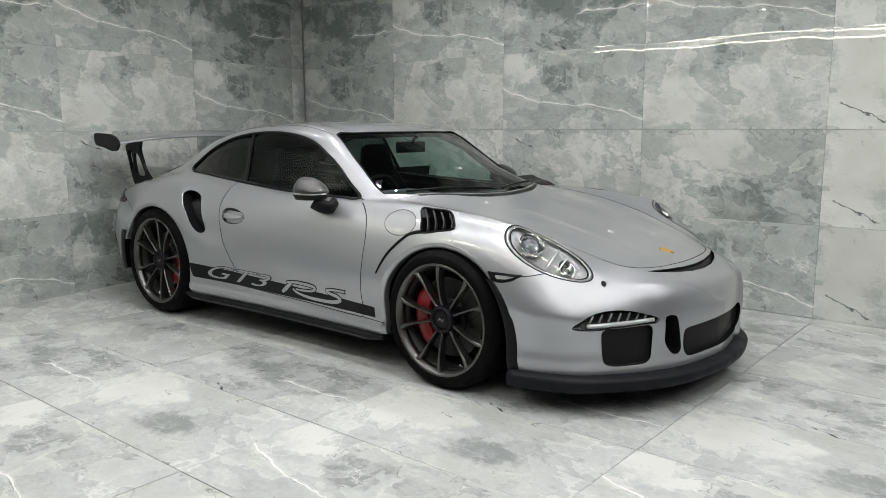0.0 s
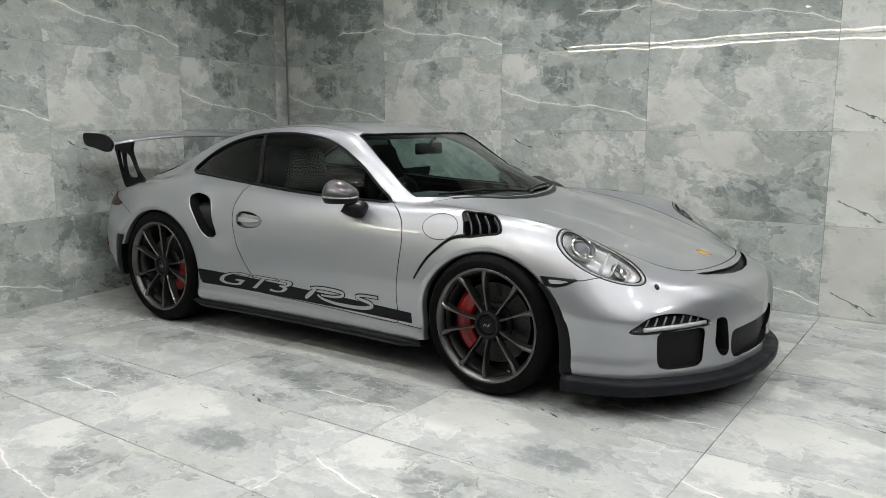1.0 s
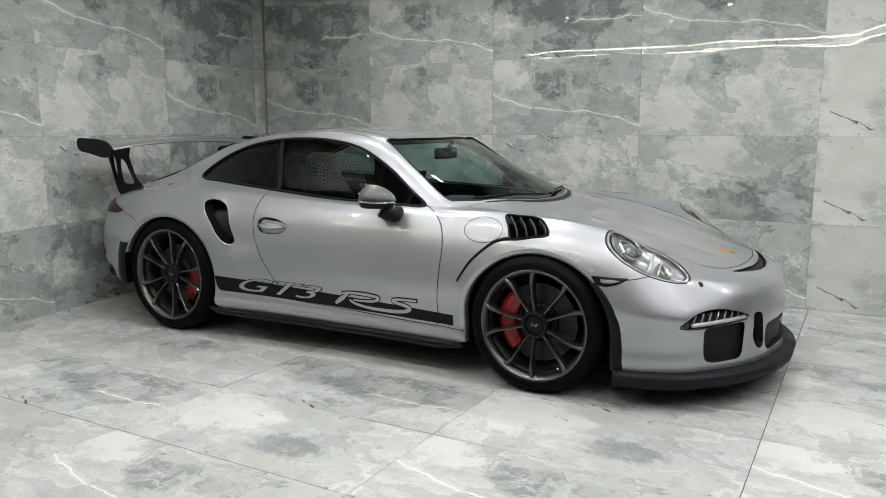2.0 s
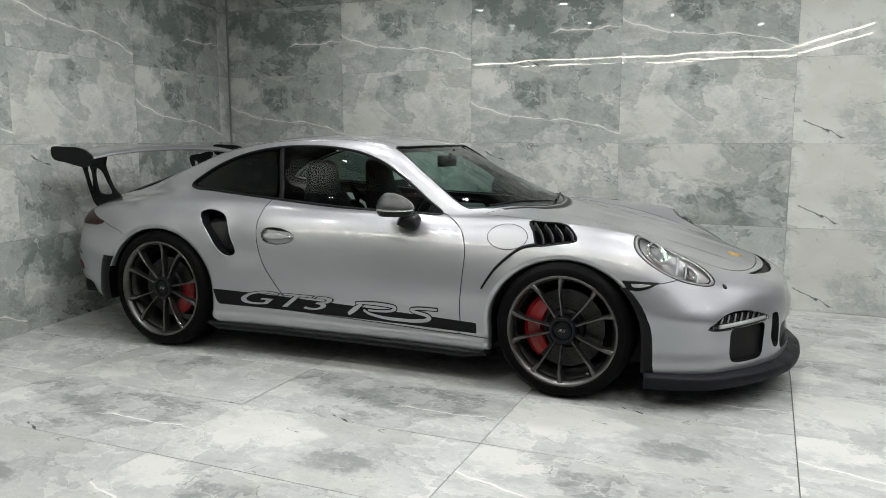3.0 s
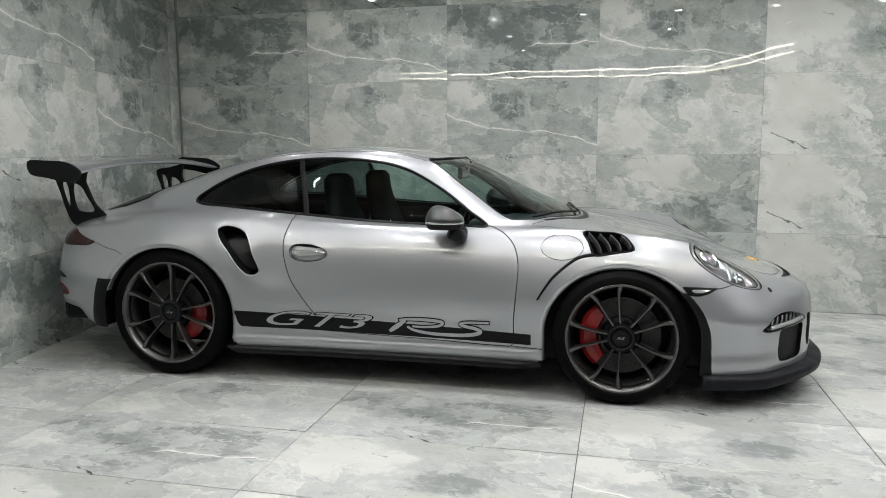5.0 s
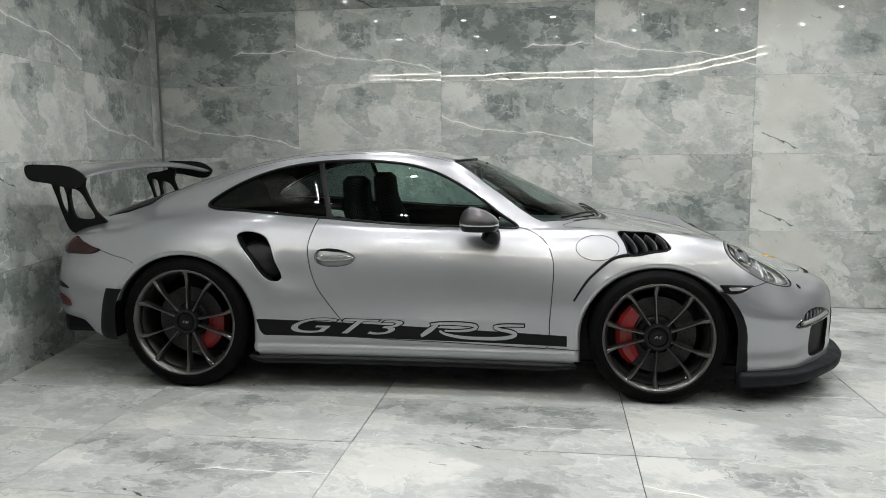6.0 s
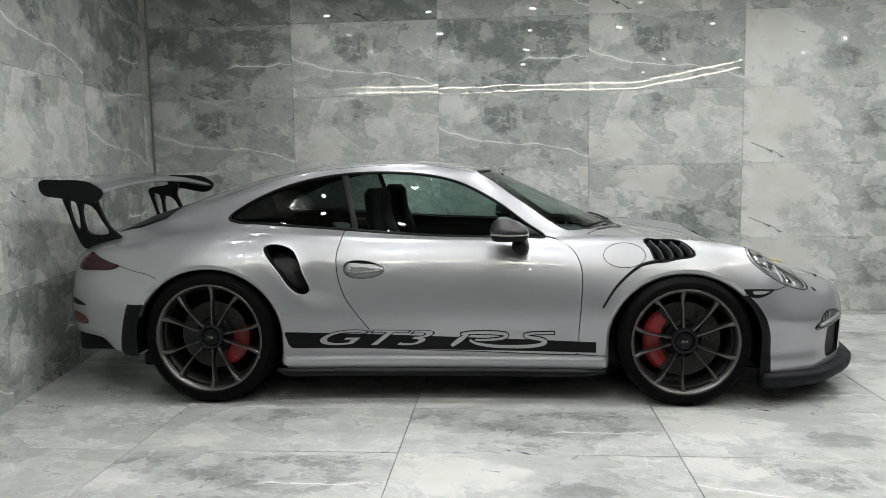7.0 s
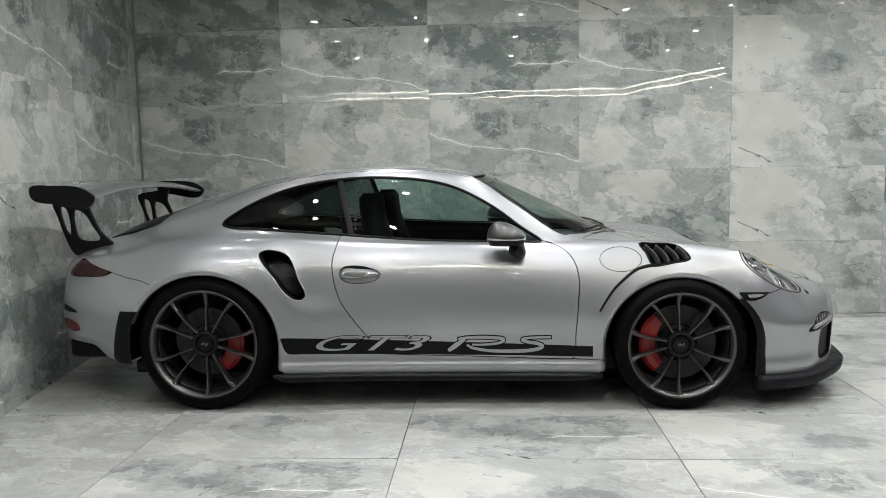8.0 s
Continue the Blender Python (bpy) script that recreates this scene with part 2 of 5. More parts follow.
def part(name, data, mat, parent=None, label="", at=None):
    if isinstance(data, bmesh.types.BMesh):
        bm, data = data, bpy.data.meshes.new(name)
        bm.to_mesh(data)
        bm.free()
    if mat is not None:
        data.materials.clear()
        data.materials.append(mat)
    ob = new(name, data)
    if at is not None:
        ob.matrix_world = at
    if parent is not None:
        ob.parent = parent
    if label:
        tagged(ob, label)
    return ob


def box_bm(x0, x1, y0, y1, z0, z1, bevel=0.0, segments=2):
    bm = bmesh.new()
    bmesh.ops.create_cube(bm, size=1)
    for v in bm.verts:
        v.co = Vector(((x0 + x1) / 2 + v.co.x * (x1 - x0), (y0 + y1) / 2 + v.co.y * (y1 - y0), (z0 + z1) / 2 + v.co.z * (z1 - z0)))
    if bevel:
        bmesh.ops.bevel(bm, geom=bm.edges[:], offset=bevel, segments=segments, affect="EDGES", profile=0.5)
    return bm


def curve(knots, x):
    """A smooth curve through (x, value) knots, with no overshoot."""
    k = sorted(knots)
    xs, vs = [a for a, _ in k], [b for _, b in k]
    if x <= xs[0]:
        return vs[0]
    if x >= xs[-1]:
        return vs[-1]
    n = len(xs)
    d = [(vs[i + 1] - vs[i]) / (xs[i + 1] - xs[i]) for i in range(n - 1)]

    def slope(i):
        if i == 0:
            return d[0]
        if i == n - 1:
            return d[-1]
        if d[i - 1] * d[i] <= 0:
            return 0.0
        h0, h1 = xs[i] - xs[i - 1], xs[i + 1] - xs[i]
        return (h0 + h1) * 3 / ((2 * h1 + h0) / d[i - 1] + (h1 + 2 * h0) / d[i])
    for i in range(n - 1):
        if x <= xs[i + 1]:
            h = xs[i + 1] - xs[i]
            t = (x - xs[i]) / h
            m0, m1 = slope(i) * h, slope(i + 1) * h
            return (2 * t ** 3 - 3 * t * t + 1) * vs[i] + (t ** 3 - 2 * t * t + t) * m0 + (3 * t * t - 2 * t ** 3) * vs[i + 1] + (t ** 3 - t * t) * m1


def spline(points, per, closed=False):
    """Centripetal Catmull-Rom through points, per samples a stretch."""
    p = [Vector(q) for q in points]
    p = [p[-1]] + p + [p[0], p[1]] if closed else [2 * p[0] - p[1]] + p + [2 * p[-1] - p[-2]]
    out = []
    for i in range(1, len(p) - 2):
        a, b, c, d = p[i - 1], p[i], p[i + 1], p[i + 2]
        t1 = max((b - a).length, 1e-5) ** 0.5
        t2 = t1 + max((c - b).length, 1e-5) ** 0.5
        t3 = t2 + max((d - c).length, 1e-5) ** 0.5
        for j in range(per):
            t = t1 + (t2 - t1) * j / per
            a1 = a * ((t1 - t) / t1) + b * (t / t1)
            a2 = b * ((t2 - t) / (t2 - t1)) + c * ((t - t1) / (t2 - t1))
            a3 = c * ((t3 - t) / (t3 - t2)) + d * ((t - t2) / (t3 - t2))
            b1 = a1 * ((t2 - t) / t2) + a2 * (t / t2)
            b2 = a2 * ((t3 - t) / (t3 - t1)) + a3 * ((t - t1) / (t3 - t1))
            out.append(b1 * ((t2 - t) / (t2 - t1)) + b2 * ((t - t1) / (t2 - t1)))
    if not closed:
        out.append(p[-2])
    return out


def lathe(profile, segments=64):
    """A ring solid: (y, radius) profile turned round the y axis, closed."""
    verts, faces, n = [], [], len(profile)
    for s in range(segments):
        a = 2 * math.pi * s / segments
        for y, r in profile:
            verts.append((r * math.cos(a), y, r * math.sin(a)))
    for s in range(segments):
        for i in range(n):
            a, b = s * n, ((s + 1) % segments) * n
            faces.append((a + i, b + i, b + (i + 1) % n, a + (i + 1) % n))
    return verts, faces


def outward(me):
    bm = bmesh.new()
    bm.from_mesh(me)
    bmesh.ops.recalc_face_normals(bm, faces=bm.faces)
    bm.to_mesh(me)
    bm.free()
    me.update()
    return me


def tube(points, r, closed=False, sides=8, squash=1.0, axis=None):
    pts = [Vector(p) for p in points]
    n, verts, faces = len(pts), [], []
    up = Vector(axis) if axis is not None else Vector((0.13, 0.2, 1)).normalized()
    for i, p in enumerate(pts):
        a = pts[i - 1] if closed or i else p
        b = pts[(i + 1) % n] if closed or i < n - 1 else p
        t = (b - a).normalized()
        u = t.cross(up).normalized()
        w = u.cross(t).normalized()
        rr = r(i / max(n - 1, 1)) if callable(r) else r
        verts += [p + u * rr * math.cos(2 * math.pi * k / sides) + w * rr * squash * math.sin(2 * math.pi * k / sides) for k in range(sides)]
    for i in range(n if closed else n - 1):
        a, b = i * sides, ((i + 1) % n) * sides
        faces += [(a + k, a + (k + 1) % sides, b + (k + 1) % sides, b + k) for k in range(sides)]
    if not closed:
        faces += [tuple(range(sides))[::-1], tuple(range((n - 1) * sides, n * sides))]
    return outward(mesh_of("tube", verts, faces, True))


# ---- room ----
BACK = 1.676
TILE_W, TILE_H = 1.2275, 0.6045


def left_wall(s, z, out=0.0):
    """A point s metres along the slanting left wall, towards the corner."""
    k = 1 / math.hypot(1, 0.152)
    return Vector((-2.198 - 0.152 * k * s + k * out, -1.522 + k * s + 0.152 * k * out, z))


def setting(name, data, mat, label, category, at=None):
    return tagged(part(name, data, mat, None, "", at), label, category, kind="structure")


floor = setting("floor", box_bm(-4.5, 8.6, -15.6, BACK + 0.3, -0.3, -0.010), M_GROUT, "polished light grey marble tile floor", "floor")
wall_north = setting("wall_north", box_bm(-3.2, 8.6, BACK + 0.008, BACK + 0.3, -0.012, CEIL), M_WALL_GROUT, "polished grey-green marble tile wall", "wall")
SLANT = math.degrees(math.atan(0.152))
wall_west = setting("wall_west", box_bm(-0.3, -0.008, -14.2, 3.3, -0.012, CEIL), M_WALL_GROUT, "polished grey-green marble tile wall", "wall", Matrix.Translation(left_wall(0, 0)) @ pose(0, 0, 0, 0, 0, SLANT))
setting("ceiling", box_bm(-4.5, 8.6, -15.6, BACK + 0.3, CEIL, CEIL + 0.2), M_CEIL, "dark grey painted ceiling with recessed downlights", "ceiling")
# Unseen walls, added to close the room; their grey sets bounce and reflections.
setting("unseen_wall_east", box_bm(8.4, 8.6, -15.6, BACK + 0.3, 0, CEIL), M_FAR_WALL, "unseen plain dark grey wall added to close the room", "wall")
setting("unseen_wall_south", box_bm(-4.5, 8.6, -15.6, -15.4, 0, CEIL), M_FAR_WALL, "unseen plain dark grey wall added to close the room", "wall")

# lamps of the ceiling
bm = bmesh.new()
bmesh.ops.create_circle(bm, cap_ends=True, segments=24, radius=.038)
for v in bm.verts:
    v.co.z = -.004
glow_mesh = bpy.data.meshes.new("bulb")
bm.to_mesh(glow_mesh)
bm.free()
ring_v, ring_f = lathe([(0, .040), (-.006, .042), (-.006, .055), (0, .058)], 24)
ring_mesh = mesh_of("trim_ring", [Vector((x, z, y)) for x, y, z in ring_v], ring_f, True)
for x, y, _ in DOWNLIGHTS + [(-1.75 + 1.2 * i, y, 0) for y in FAR_ROWS for i in range(0, 7, 2)]:
    light = new("downlight")
    light.matrix_world = Matrix.Translation((x, y, CEIL))
    tagged(light, "small round recessed white ceiling downlight", "downlight", "ceiling downlights")
    part("trim_ring", ring_mesh, M_WHITE, light)
    part("bulb", glow_mesh, M_BULB, light, "glowing bulb")


def line_light(x0, y0, x1, y1):
    strip = new("linear_light")
    tagged(strip, "long thin suspended LED line light", "light", "LED line lights")
    p, q = Vector((x0, y0, 2.25)), Vector((x1, y1, 2.25))
    size = (q - p).length
    strip.matrix_world = Matrix.Translation((p + q) / 2) @ pose(0, 0, 0, 0, 0, math.degrees(math.atan2(y1 - y0, x1 - x0)))
    part("housing", box_bm(-size / 2, size / 2, -.010, .010, .010, .075, .003), M_WHITE, strip)
    for z in (0, .085):
        part("led_tube", tube([(-size / 2, 0, z), (size / 2, 0, z)], .0055, False, 10), M_LED, strip, "glowing LED tube")
    for x in (-size / 2 + .15, size / 2 - .15):
        part("hanger", tube([(x, 0, .095), (x, 0, CEIL - 2.25)], .0015, False, 6), M_CHROME, strip)


line_light(-2.15, -3.09, 2.27, -3.09)
line_light(2.27, -3.05, 2.95, -.9)

# ---- car body form ----
ZC = [(2.245, .42), (2.235, .44), (2.215, .50), (2.17, .545), (2.08, .588), (1.8, .675), (1.5, .752), (1.2, .812), (1.0, .862), (.93, .892), (.6, 1.05), (.25, 1.203), (.05, 1.25), (-.3, 1.276), (-.655, 1.258), (-1.013, 1.203), (-1.378, 1.105), (-1.749, .985), (-1.98, .91), (-2.09, .86), (-2.16, .77), (-2.2, .60)]
Y2 = [(2.245, .008), (2.2425, .042), (2.235, .085), (2.2, .20), (2.1, .34), (1.95, .44), (1.8, .49), (1.5, .545), (1.2, .585), (.9, .63), (.65, .662), (.4, .625), (.157, .575), (-.2, .548), (-.6, .54), (-1.0, .525), (-1.3, .49), (-1.6, .44), (-1.9, .40), (-2.1, .36), (-2.2, .22)]
Z2 = [(2.245, .42), (2.235, .44), (2.2, .515), (2.1, .568), (1.95, .61), (1.8, .662), (1.5, .748), (1.2, .81), (.9, .85), (.65, .88), (.4, 1.03), (.157, 1.185), (-.2, 1.232), (-.6, 1.216), (-1.0, 1.148), (-1.3, 1.055), (-1.6, .958), (-1.9, .888), (-2.1, .83), (-2.2, .60)]
YB = [(2.245, .009), (2.2425, .05), (2.235, .10), (2.2, .23), (2.1, .39), (1.95, .52), (1.8, .585), (1.5, .65), (1.2, .69), (.9, .70), (.65, .695), (.3, .712), (0, .715), (-.4, .708), (-.8, .675), (-1.2, .612), (-1.5, .56), (-1.9, .47), (-2.1, .42), (-2.2, .27)]
ZB = [(2.245, .418), (2.235, .435), (2.2, .508), (2.1, .556), (1.95, .588), (1.8, .662), (1.5, .785), (1.2, .832), (.9, .855), (.65, .858), (.3, .872), (0, .88), (-.4, .905), (-.8, .932), (-1.2, .948), (-1.5, .912), (-1.9, .862), (-2.1, .805), (-2.2, .59)]
Y3 = [(2.245, .010), (2.2425, .058), (2.235, .115), (2.2, .26), (2.1, .44), (1.95, .60), (1.8, .68), (1.56, .755), (1.25, .765), (1.0, .765), (.65, .762), (.3, .772), (0, .775), (-.4, .775), (-.8, .785), (-1.2, .795), (-1.5, .785), (-1.8, .735), (-2.0, .66), (-2.12, .55), (-2.2, .33)]
Z3 = [(2.245, .414), (2.235, .43), (2.2, .50), (2.1, .54), (1.95, .562), (1.8, .645), (1.56, .79), (1.25, .834), (1.0, .846), (.65, .838), (.3, .842), (0, .846), (-.4, .855), (-.8, .872), (-1.2, .878), (-1.5, .855), (-1.8, .808), (-2.0, .775), (-2.12, .73), (-2.2, .58)]
Y4 = [(2.245, .011), (2.2425, .066), (2.235, .13), (2.2, .30), (2.1, .50), (1.95, .655), (1.8, .755), (1.56, .845), (1.25, .85), (.9, .835), (.4, .838), (-.4, .848), (-.9, .878), (-1.3, .895), (-1.7, .815), (-2.0, .73), (-2.12, .6), (-2.2, .38)]
Z4 = [(2.245, .40), (2.235, .42), (2.2, .47), (2.1, .50), (1.95, .52), (1.8, .58), (1.56, .68), (1.25, .735), (.9, .73), (.4, .72), (-.4, .72), (-.9, .75), (-1.3, .755), (-1.7, .70), (-2.0, .66), (-2.12, .62), (-2.2, .55)]
Y5 = [(2.245, .012), (2.2425, .074), (2.235, .145), (2.2, .33), (2.11, .53), (2.0, .68), (1.887, .795), (1.75, .855), (1.56, .89), (1.25, .905), (.9, .888), (.4, .87), (0, .868), (-.4, .872), (-.7, .888), (-.9, .91), (-1.25, .935), (-1.6, .905), (-1.8, .85), (-2.0, .765), (-2.12, .64), (-2.2, .42)]
Z5 = [(2.235, .38), (2.1, .40), (1.887, .42), (1.56, .47), (1.25, .50), (.4, .48), (-.4, .48), (-1.25, .52), (-1.8, .52), (-2.2, .50)]
Y6 = [(2.245, .011), (2.2425, .066), (2.235, .13), (2.2, .32), (2.11, .52), (2.0, .665), (1.887, .775), (1.65, .858), (1.25, .895), (.84, .858), (.4, .85), (0, .855), (-.4, .868), (-.8, .905), (-1.25, .93), (-1.65, .895), (-1.85, .83), (-2.0, .755), (-2.12, .62), (-2.2, .40)]
Z6 = [(2.235, .27), (1.25, .27), (.84, .262), (-.84, .27), (-1.6, .33), (-1.9, .40), (-2.2, .42)]
Z7 = [(2.235, .165), (1.6, .168), (.84, .183), (-.84, .195), (-1.6, .25), (-1.75, .28), (-1.86, .345), (-2.2, .36)]


SILL = [(-1.0, 0), (-.86, 1), (.80, 1), (.95, 0)]


def section(x):
    """Half of the body's cross-section at x: from the middle of the top, out over the side, to the sill."""
    zc, y2, z2 = curve(ZC, x), curve(Y2, x), curve(Z2, x)
    p = [(0, zc), (y2 * 0.30, z2 + (zc - z2) * 0.95), (y2 * 0.68, z2 + (zc - z2) * 0.64), (y2, z2)]
    p += [(curve(a, x), curve(b, x)) for a, b in ((YB, ZB), (Y3, Z3), (Y4, Z4), (Y5, Z5), (Y6, Z6))]
    p.append((curve(Y6, x) + 0.012 * curve(SILL, x) - 0.002, (curve(Z6, x) + curve(Z7, x)) / 2 + 0.004))
    p.append((curve(Y6, x) - 0.012, curve(Z7, x)))
    return [Vector((x, y, z)) for y, z in p]


def ease(a, b, v):
    t = min(1.0, max(0.0, (v - a) / (b - a)))
    return t * t * (3 - 2 * t)


def sculpt(v):
    """Hollow ahead of the side intake and a shallow channel along the hood."""
    y = abs(v.y)
    if y > .6 and -1.2 < v.x < -.2 and .45 < v.z < .95:
        t = v.x - (-.782 + (.81 - v.z) * .46)
        high = ease(.50, .62, v.z) * (1 - ease(.80, .90, v.z))
        y2 = y - .034 * high * ease(-.10, .0, t) * (1 - ease(.02, .30, t)) * .75 + .008 * high * ease(-.24, -.14, t) * (1 - ease(-.14, -.06, t))
        return Vector((v.x, math.copysign(y2, v.y), v.z))
    if 1.58 < v.x < 2.0 and y > .5 and v.z < .43:
        y -= .009 * ease(1.58, 1.66, v.x) * (1 - ease(1.90, 2.0, v.x)) * (1 - ease(.398, .422, v.z)) * ease(.20, .30, v.z)
        return Vector((v.x, math.copysign(y, v.y), v.z))
    if v.x > 1.95 and v.z < .59 and .28 < y < .56:
        high = 1 - ease(.50, .58, v.z)
        return Vector((v.x + .026 * high * ease(.315, .362, y) * (1 - ease(.366, .47, y)), v.y, v.z))
    if y < .4 and 1.05 < v.x < 2.05 and v.z > .5:
        return Vector((v.x, v.y, v.z - .007 * ease(1.08, 1.25, v.x) * (1 - ease(1.85, 2.03, v.x)) * (1 - ease(.19, .25, y))))
    return v


def loft(stations, per=7):
    rows = []
    for x in stations:
        half = spline(section(x), per)
        half[0].y = 0.0
        low = half[-1]
        half = [sculpt(v) for v in half]
        half += [Vector((x, low.y * 0.9, low.z)), Vector((x, 0, low.z))]
        rows.append(half + [Vector((x, -v.y, v.z)) for v in reversed(half[1:-1])])
    n = len(rows[0])
    verts = [v for r in rows for v in r]
    faces = [(i * n + j, i * n + (j + 1) % n, (i + 1) * n + (j + 1) % n, (i + 1) * n + j) for i in range(len(rows) - 1) for j in range(n)]
    faces += [tuple(range(n))[::-1], tuple(range((len(rows) - 1) * n, len(rows) * n))]
    return verts, faces


STATIONS = [0.0225 + 2.2225 * math.sin(math.pi / 2 * (-1 + 2 * i / 170)) for i in range(171)]
car = new("sports_car")
tagged(car, "silver two-door sports coupe with black side stripe and tall rear wing", "car")
bv, bf = loft(STATIONS)
form = outward(mesh_of("form", bv, bf, True))
FORM_V = [v.co.copy() for v in form.vertices]
FORM_N = [v.normal.copy() for v in form.vertices]
FORM_F = [tuple(p.vertices) for p in form.polygons]
TREE = BVHTree.FromPolygons(FORM_V, FORM_F)


def smooth_normal(place, face):
    n = Vector((0, 0, 0))
    for i in FORM_F[face][:8]:
        n += FORM_N[i] / ((FORM_V[i] - place).length + 1e-5) ** 2
    return n.normalized()


def on_body(p, d):
    """The place on the body's outer form that the way d from beyond p meets, and the form's normal there."""
    hit, _, face, _ = TREE.ray_cast(Vector(p) - Vector(d) * 0.6, Vector(d))
    if hit is None:
        hit, _, face, _ = TREE.find_nearest(Vector(p))
    return hit, smooth_normal(hit, face)


SIDE = {-1: Vector((0, 1, 0)), 1: Vector((0, -1, 0))}
DOWN = Vector((0, 0, -1))


def side_outline(points, s, y=0.85, per=5, smooth=True):
    """An outline in the side view, on the side s."""
    p = [Vector((x, s * y, z)) for x, z in points]
    return spline(p, per, True) if smooth else p


def patch(outline, d, lift, rings=7, thick=0.004, dish=0.0):
    """A sheet on the body's form inside a closed outline that is carried onto it along d."""
    d = Vector(d).normalized()
    c = sum(outline, Vector()) / len(outline)
    n = len(outline)
    hit, nor = on_body(c, d)
    verts, faces = [hit + nor * (lift + dish)], []
    for k in range(1, rings + 1):
        for p in outline:
            hit, nor = on_body(c + (p - c) * (k / rings), d)
            verts.append(hit + nor * (lift + dish * (1 - (k / rings) ** 4)))
    for p in outline:
        hit, nor = on_body(p, d)
        verts.append(hit + nor * (lift - thick))
    for j in range(n):
        faces.append((0, 1 + j, 1 + (j + 1) % n))
        for k in range(rings):
            a, b = 1 + k * n, 1 + (k + 1) * n
            faces.append((a + j, b + j, b + (j + 1) % n, a + (j + 1) % n))
    flip = (verts[1] - verts[0]).cross(verts[2] - verts[0]).dot(on_body(c, d)[1]) < 0
    return mesh_of("patch", verts, [f[::-1] for f in faces] if flip else faces, True)


def ribbon(lower, upper, d, lift, across=5, thick=0.002):
    """A sheet on the body's form between two lines of equally many points."""
    verts, faces = [], []
    for a, b in zip(lower, upper):
        for k in range(across + 1):
            hit, nor = on_body(a.lerp(b, k / across), d)
            verts.append(hit + nor * (lift - (thick if k in (0, across) else 0)))
    m = across + 1
    for i in range(len(lower) - 1):
        for k in range(across):
            faces.append((i * m + k, (i + 1) * m + k, (i + 1) * m + k + 1, i * m + k + 1))
    flip = (verts[m] - verts[0]).cross(verts[1] - verts[0]).dot(on_body(lower[0], d)[1]) < 0
    return mesh_of("ribbon", verts, [f[::-1] for f in faces] if flip else faces, True)


def body_line(points, d, r, lift=0.0, closed=False):
    """A thin round line that runs along the body's form."""
    q = []
    for p in points:
        hit, nor = on_body(p, d)
        q.append(hit + nor * lift)
    return tube(q, r, closed)


def prism(outline, way):
    n = len(outline)
    v = [Vector(p) for p in outline] + [Vector(p) + Vector(way) for p in outline]
    f = [tuple(range(n)), tuple(range(n, 2 * n))[::-1]] + [(i, i + n, (i + 1) % n + n, (i + 1) % n) for i in range(n)]
    return v, f


def joined(*solids):
    v, f = [], []
    for a, b in solids:
        k = len(v)
        v += a
        f += [tuple(i + k for i in q) for q in b]
    return outward(mesh_of("cutter", v, f))


def bulk(me):
    """The area of the mesh's faces: a cut that went wrong loses most of it."""
    return sum(p.area for p in me.polygons)


def cut(me, steps):
    """The mesh after a row of (operation, mesh) cuts. A cut that loses the body is done again, more carefully."""
    for op, tool, *careful in steps:
        best = None
        for overlaps, shift in ((False, 0), (True, 0), (False, .0004), (True, .0004), (True, -.0007))[len(careful):]:
            ob, t = new("cut", me), new("tool", tool)
            t.location = (shift, shift * .7, shift * .5)
            mod = ob.modifiers.new("cut", "BOOLEAN")
            mod.operation, mod.object, mod.solver, mod.use_self = op, t, "EXACT", overlaps
            bpy.context.view_layer.update()
            made = bpy.data.meshes.new_from_object(ob.evaluated_get(bpy.context.evaluated_depsgraph_get()))
            bpy.data.objects.remove(ob)
            bpy.data.objects.remove(t)
            if best is None or bulk(made) > bulk(best):
                best = made
            if op == "INTERSECT" or bulk(made) > .80 * bulk(me):
                best = made
                break
        me = best
    return me


def finish(me, near, inside):
    """Paint on the outer form, another material on cut walls; the form's own normals on the paint."""
    me.materials.clear()
    me.materials.append(near)
    me.materials.append(inside)
    normals = [None] * len(me.loops)
    for p in me.polygons:
        q, nor, face, dist = TREE.find_nearest(p.center)
        skin = dist < 0.0045 and abs(nor.dot(p.normal)) > 0.8
        p.material_index = 0 if dist < 0.012 and nor.z > -.8 else 1
        p.use_smooth = True
        for li in p.loop_indices:
            if skin:
                co = me.vertices[me.loops[li].vertex_index].co
                a, _, f, _ = TREE.find_nearest(co)
                normals[li] = smooth_normal(a, f)
            else:
                normals[li] = p.normal.copy()
    me.normals_split_custom_set(normals)
    return me


# outlines of the body's openings, in the side view (x, z)
WINDOW = [(-1.195, .966), (-1.10, 1.036), (-.85, 1.142), (-.54, 1.197), (-.17, 1.195), (.075, 1.147), (.285, 1.04), (.44, .925), (.535, .857), (.42, .856), (.2, .862), (-.078, .872), (-.532, .905), (-.993, .937), (-1.15, .946)]
INTAKE = [(-.932, .824), (-.901, .843), (-.841, .838), (-.782, .81), (-.749, .762), (-.722, .691), (-.685, .605), (-.701, .583), (-.741, .583), (-.79, .622), (-.847, .703), (-.914, .784)]
LOUVER = [(1.032, .842), (1.10, .843), (1.215, .834), (1.262, .80), (1.277, .768), (1.20, .752), (1.10, .735), (1.085, .74), (1.06, .80)]
HANDLE = [(-.509, .712), (-.493, .745), (-.418, .754), (-.339, .738), (-.294, .710), (-.32, .68), (-.421, .664), (-.49, .68)]
DOOR = [(-.515, .93), (-.53, .86), (-.549, .765), (-.513, .589), (-.44, .478), (-.364, .381), (-.302, .302), (-.22, .293), (.215, .277), (.64, .263), (.69, .268), (.70, .40), (.713, .56), (.717, .689), (.69, .775), (.64, .825), (.59, .848), (.53, .862), (.45, .89)]


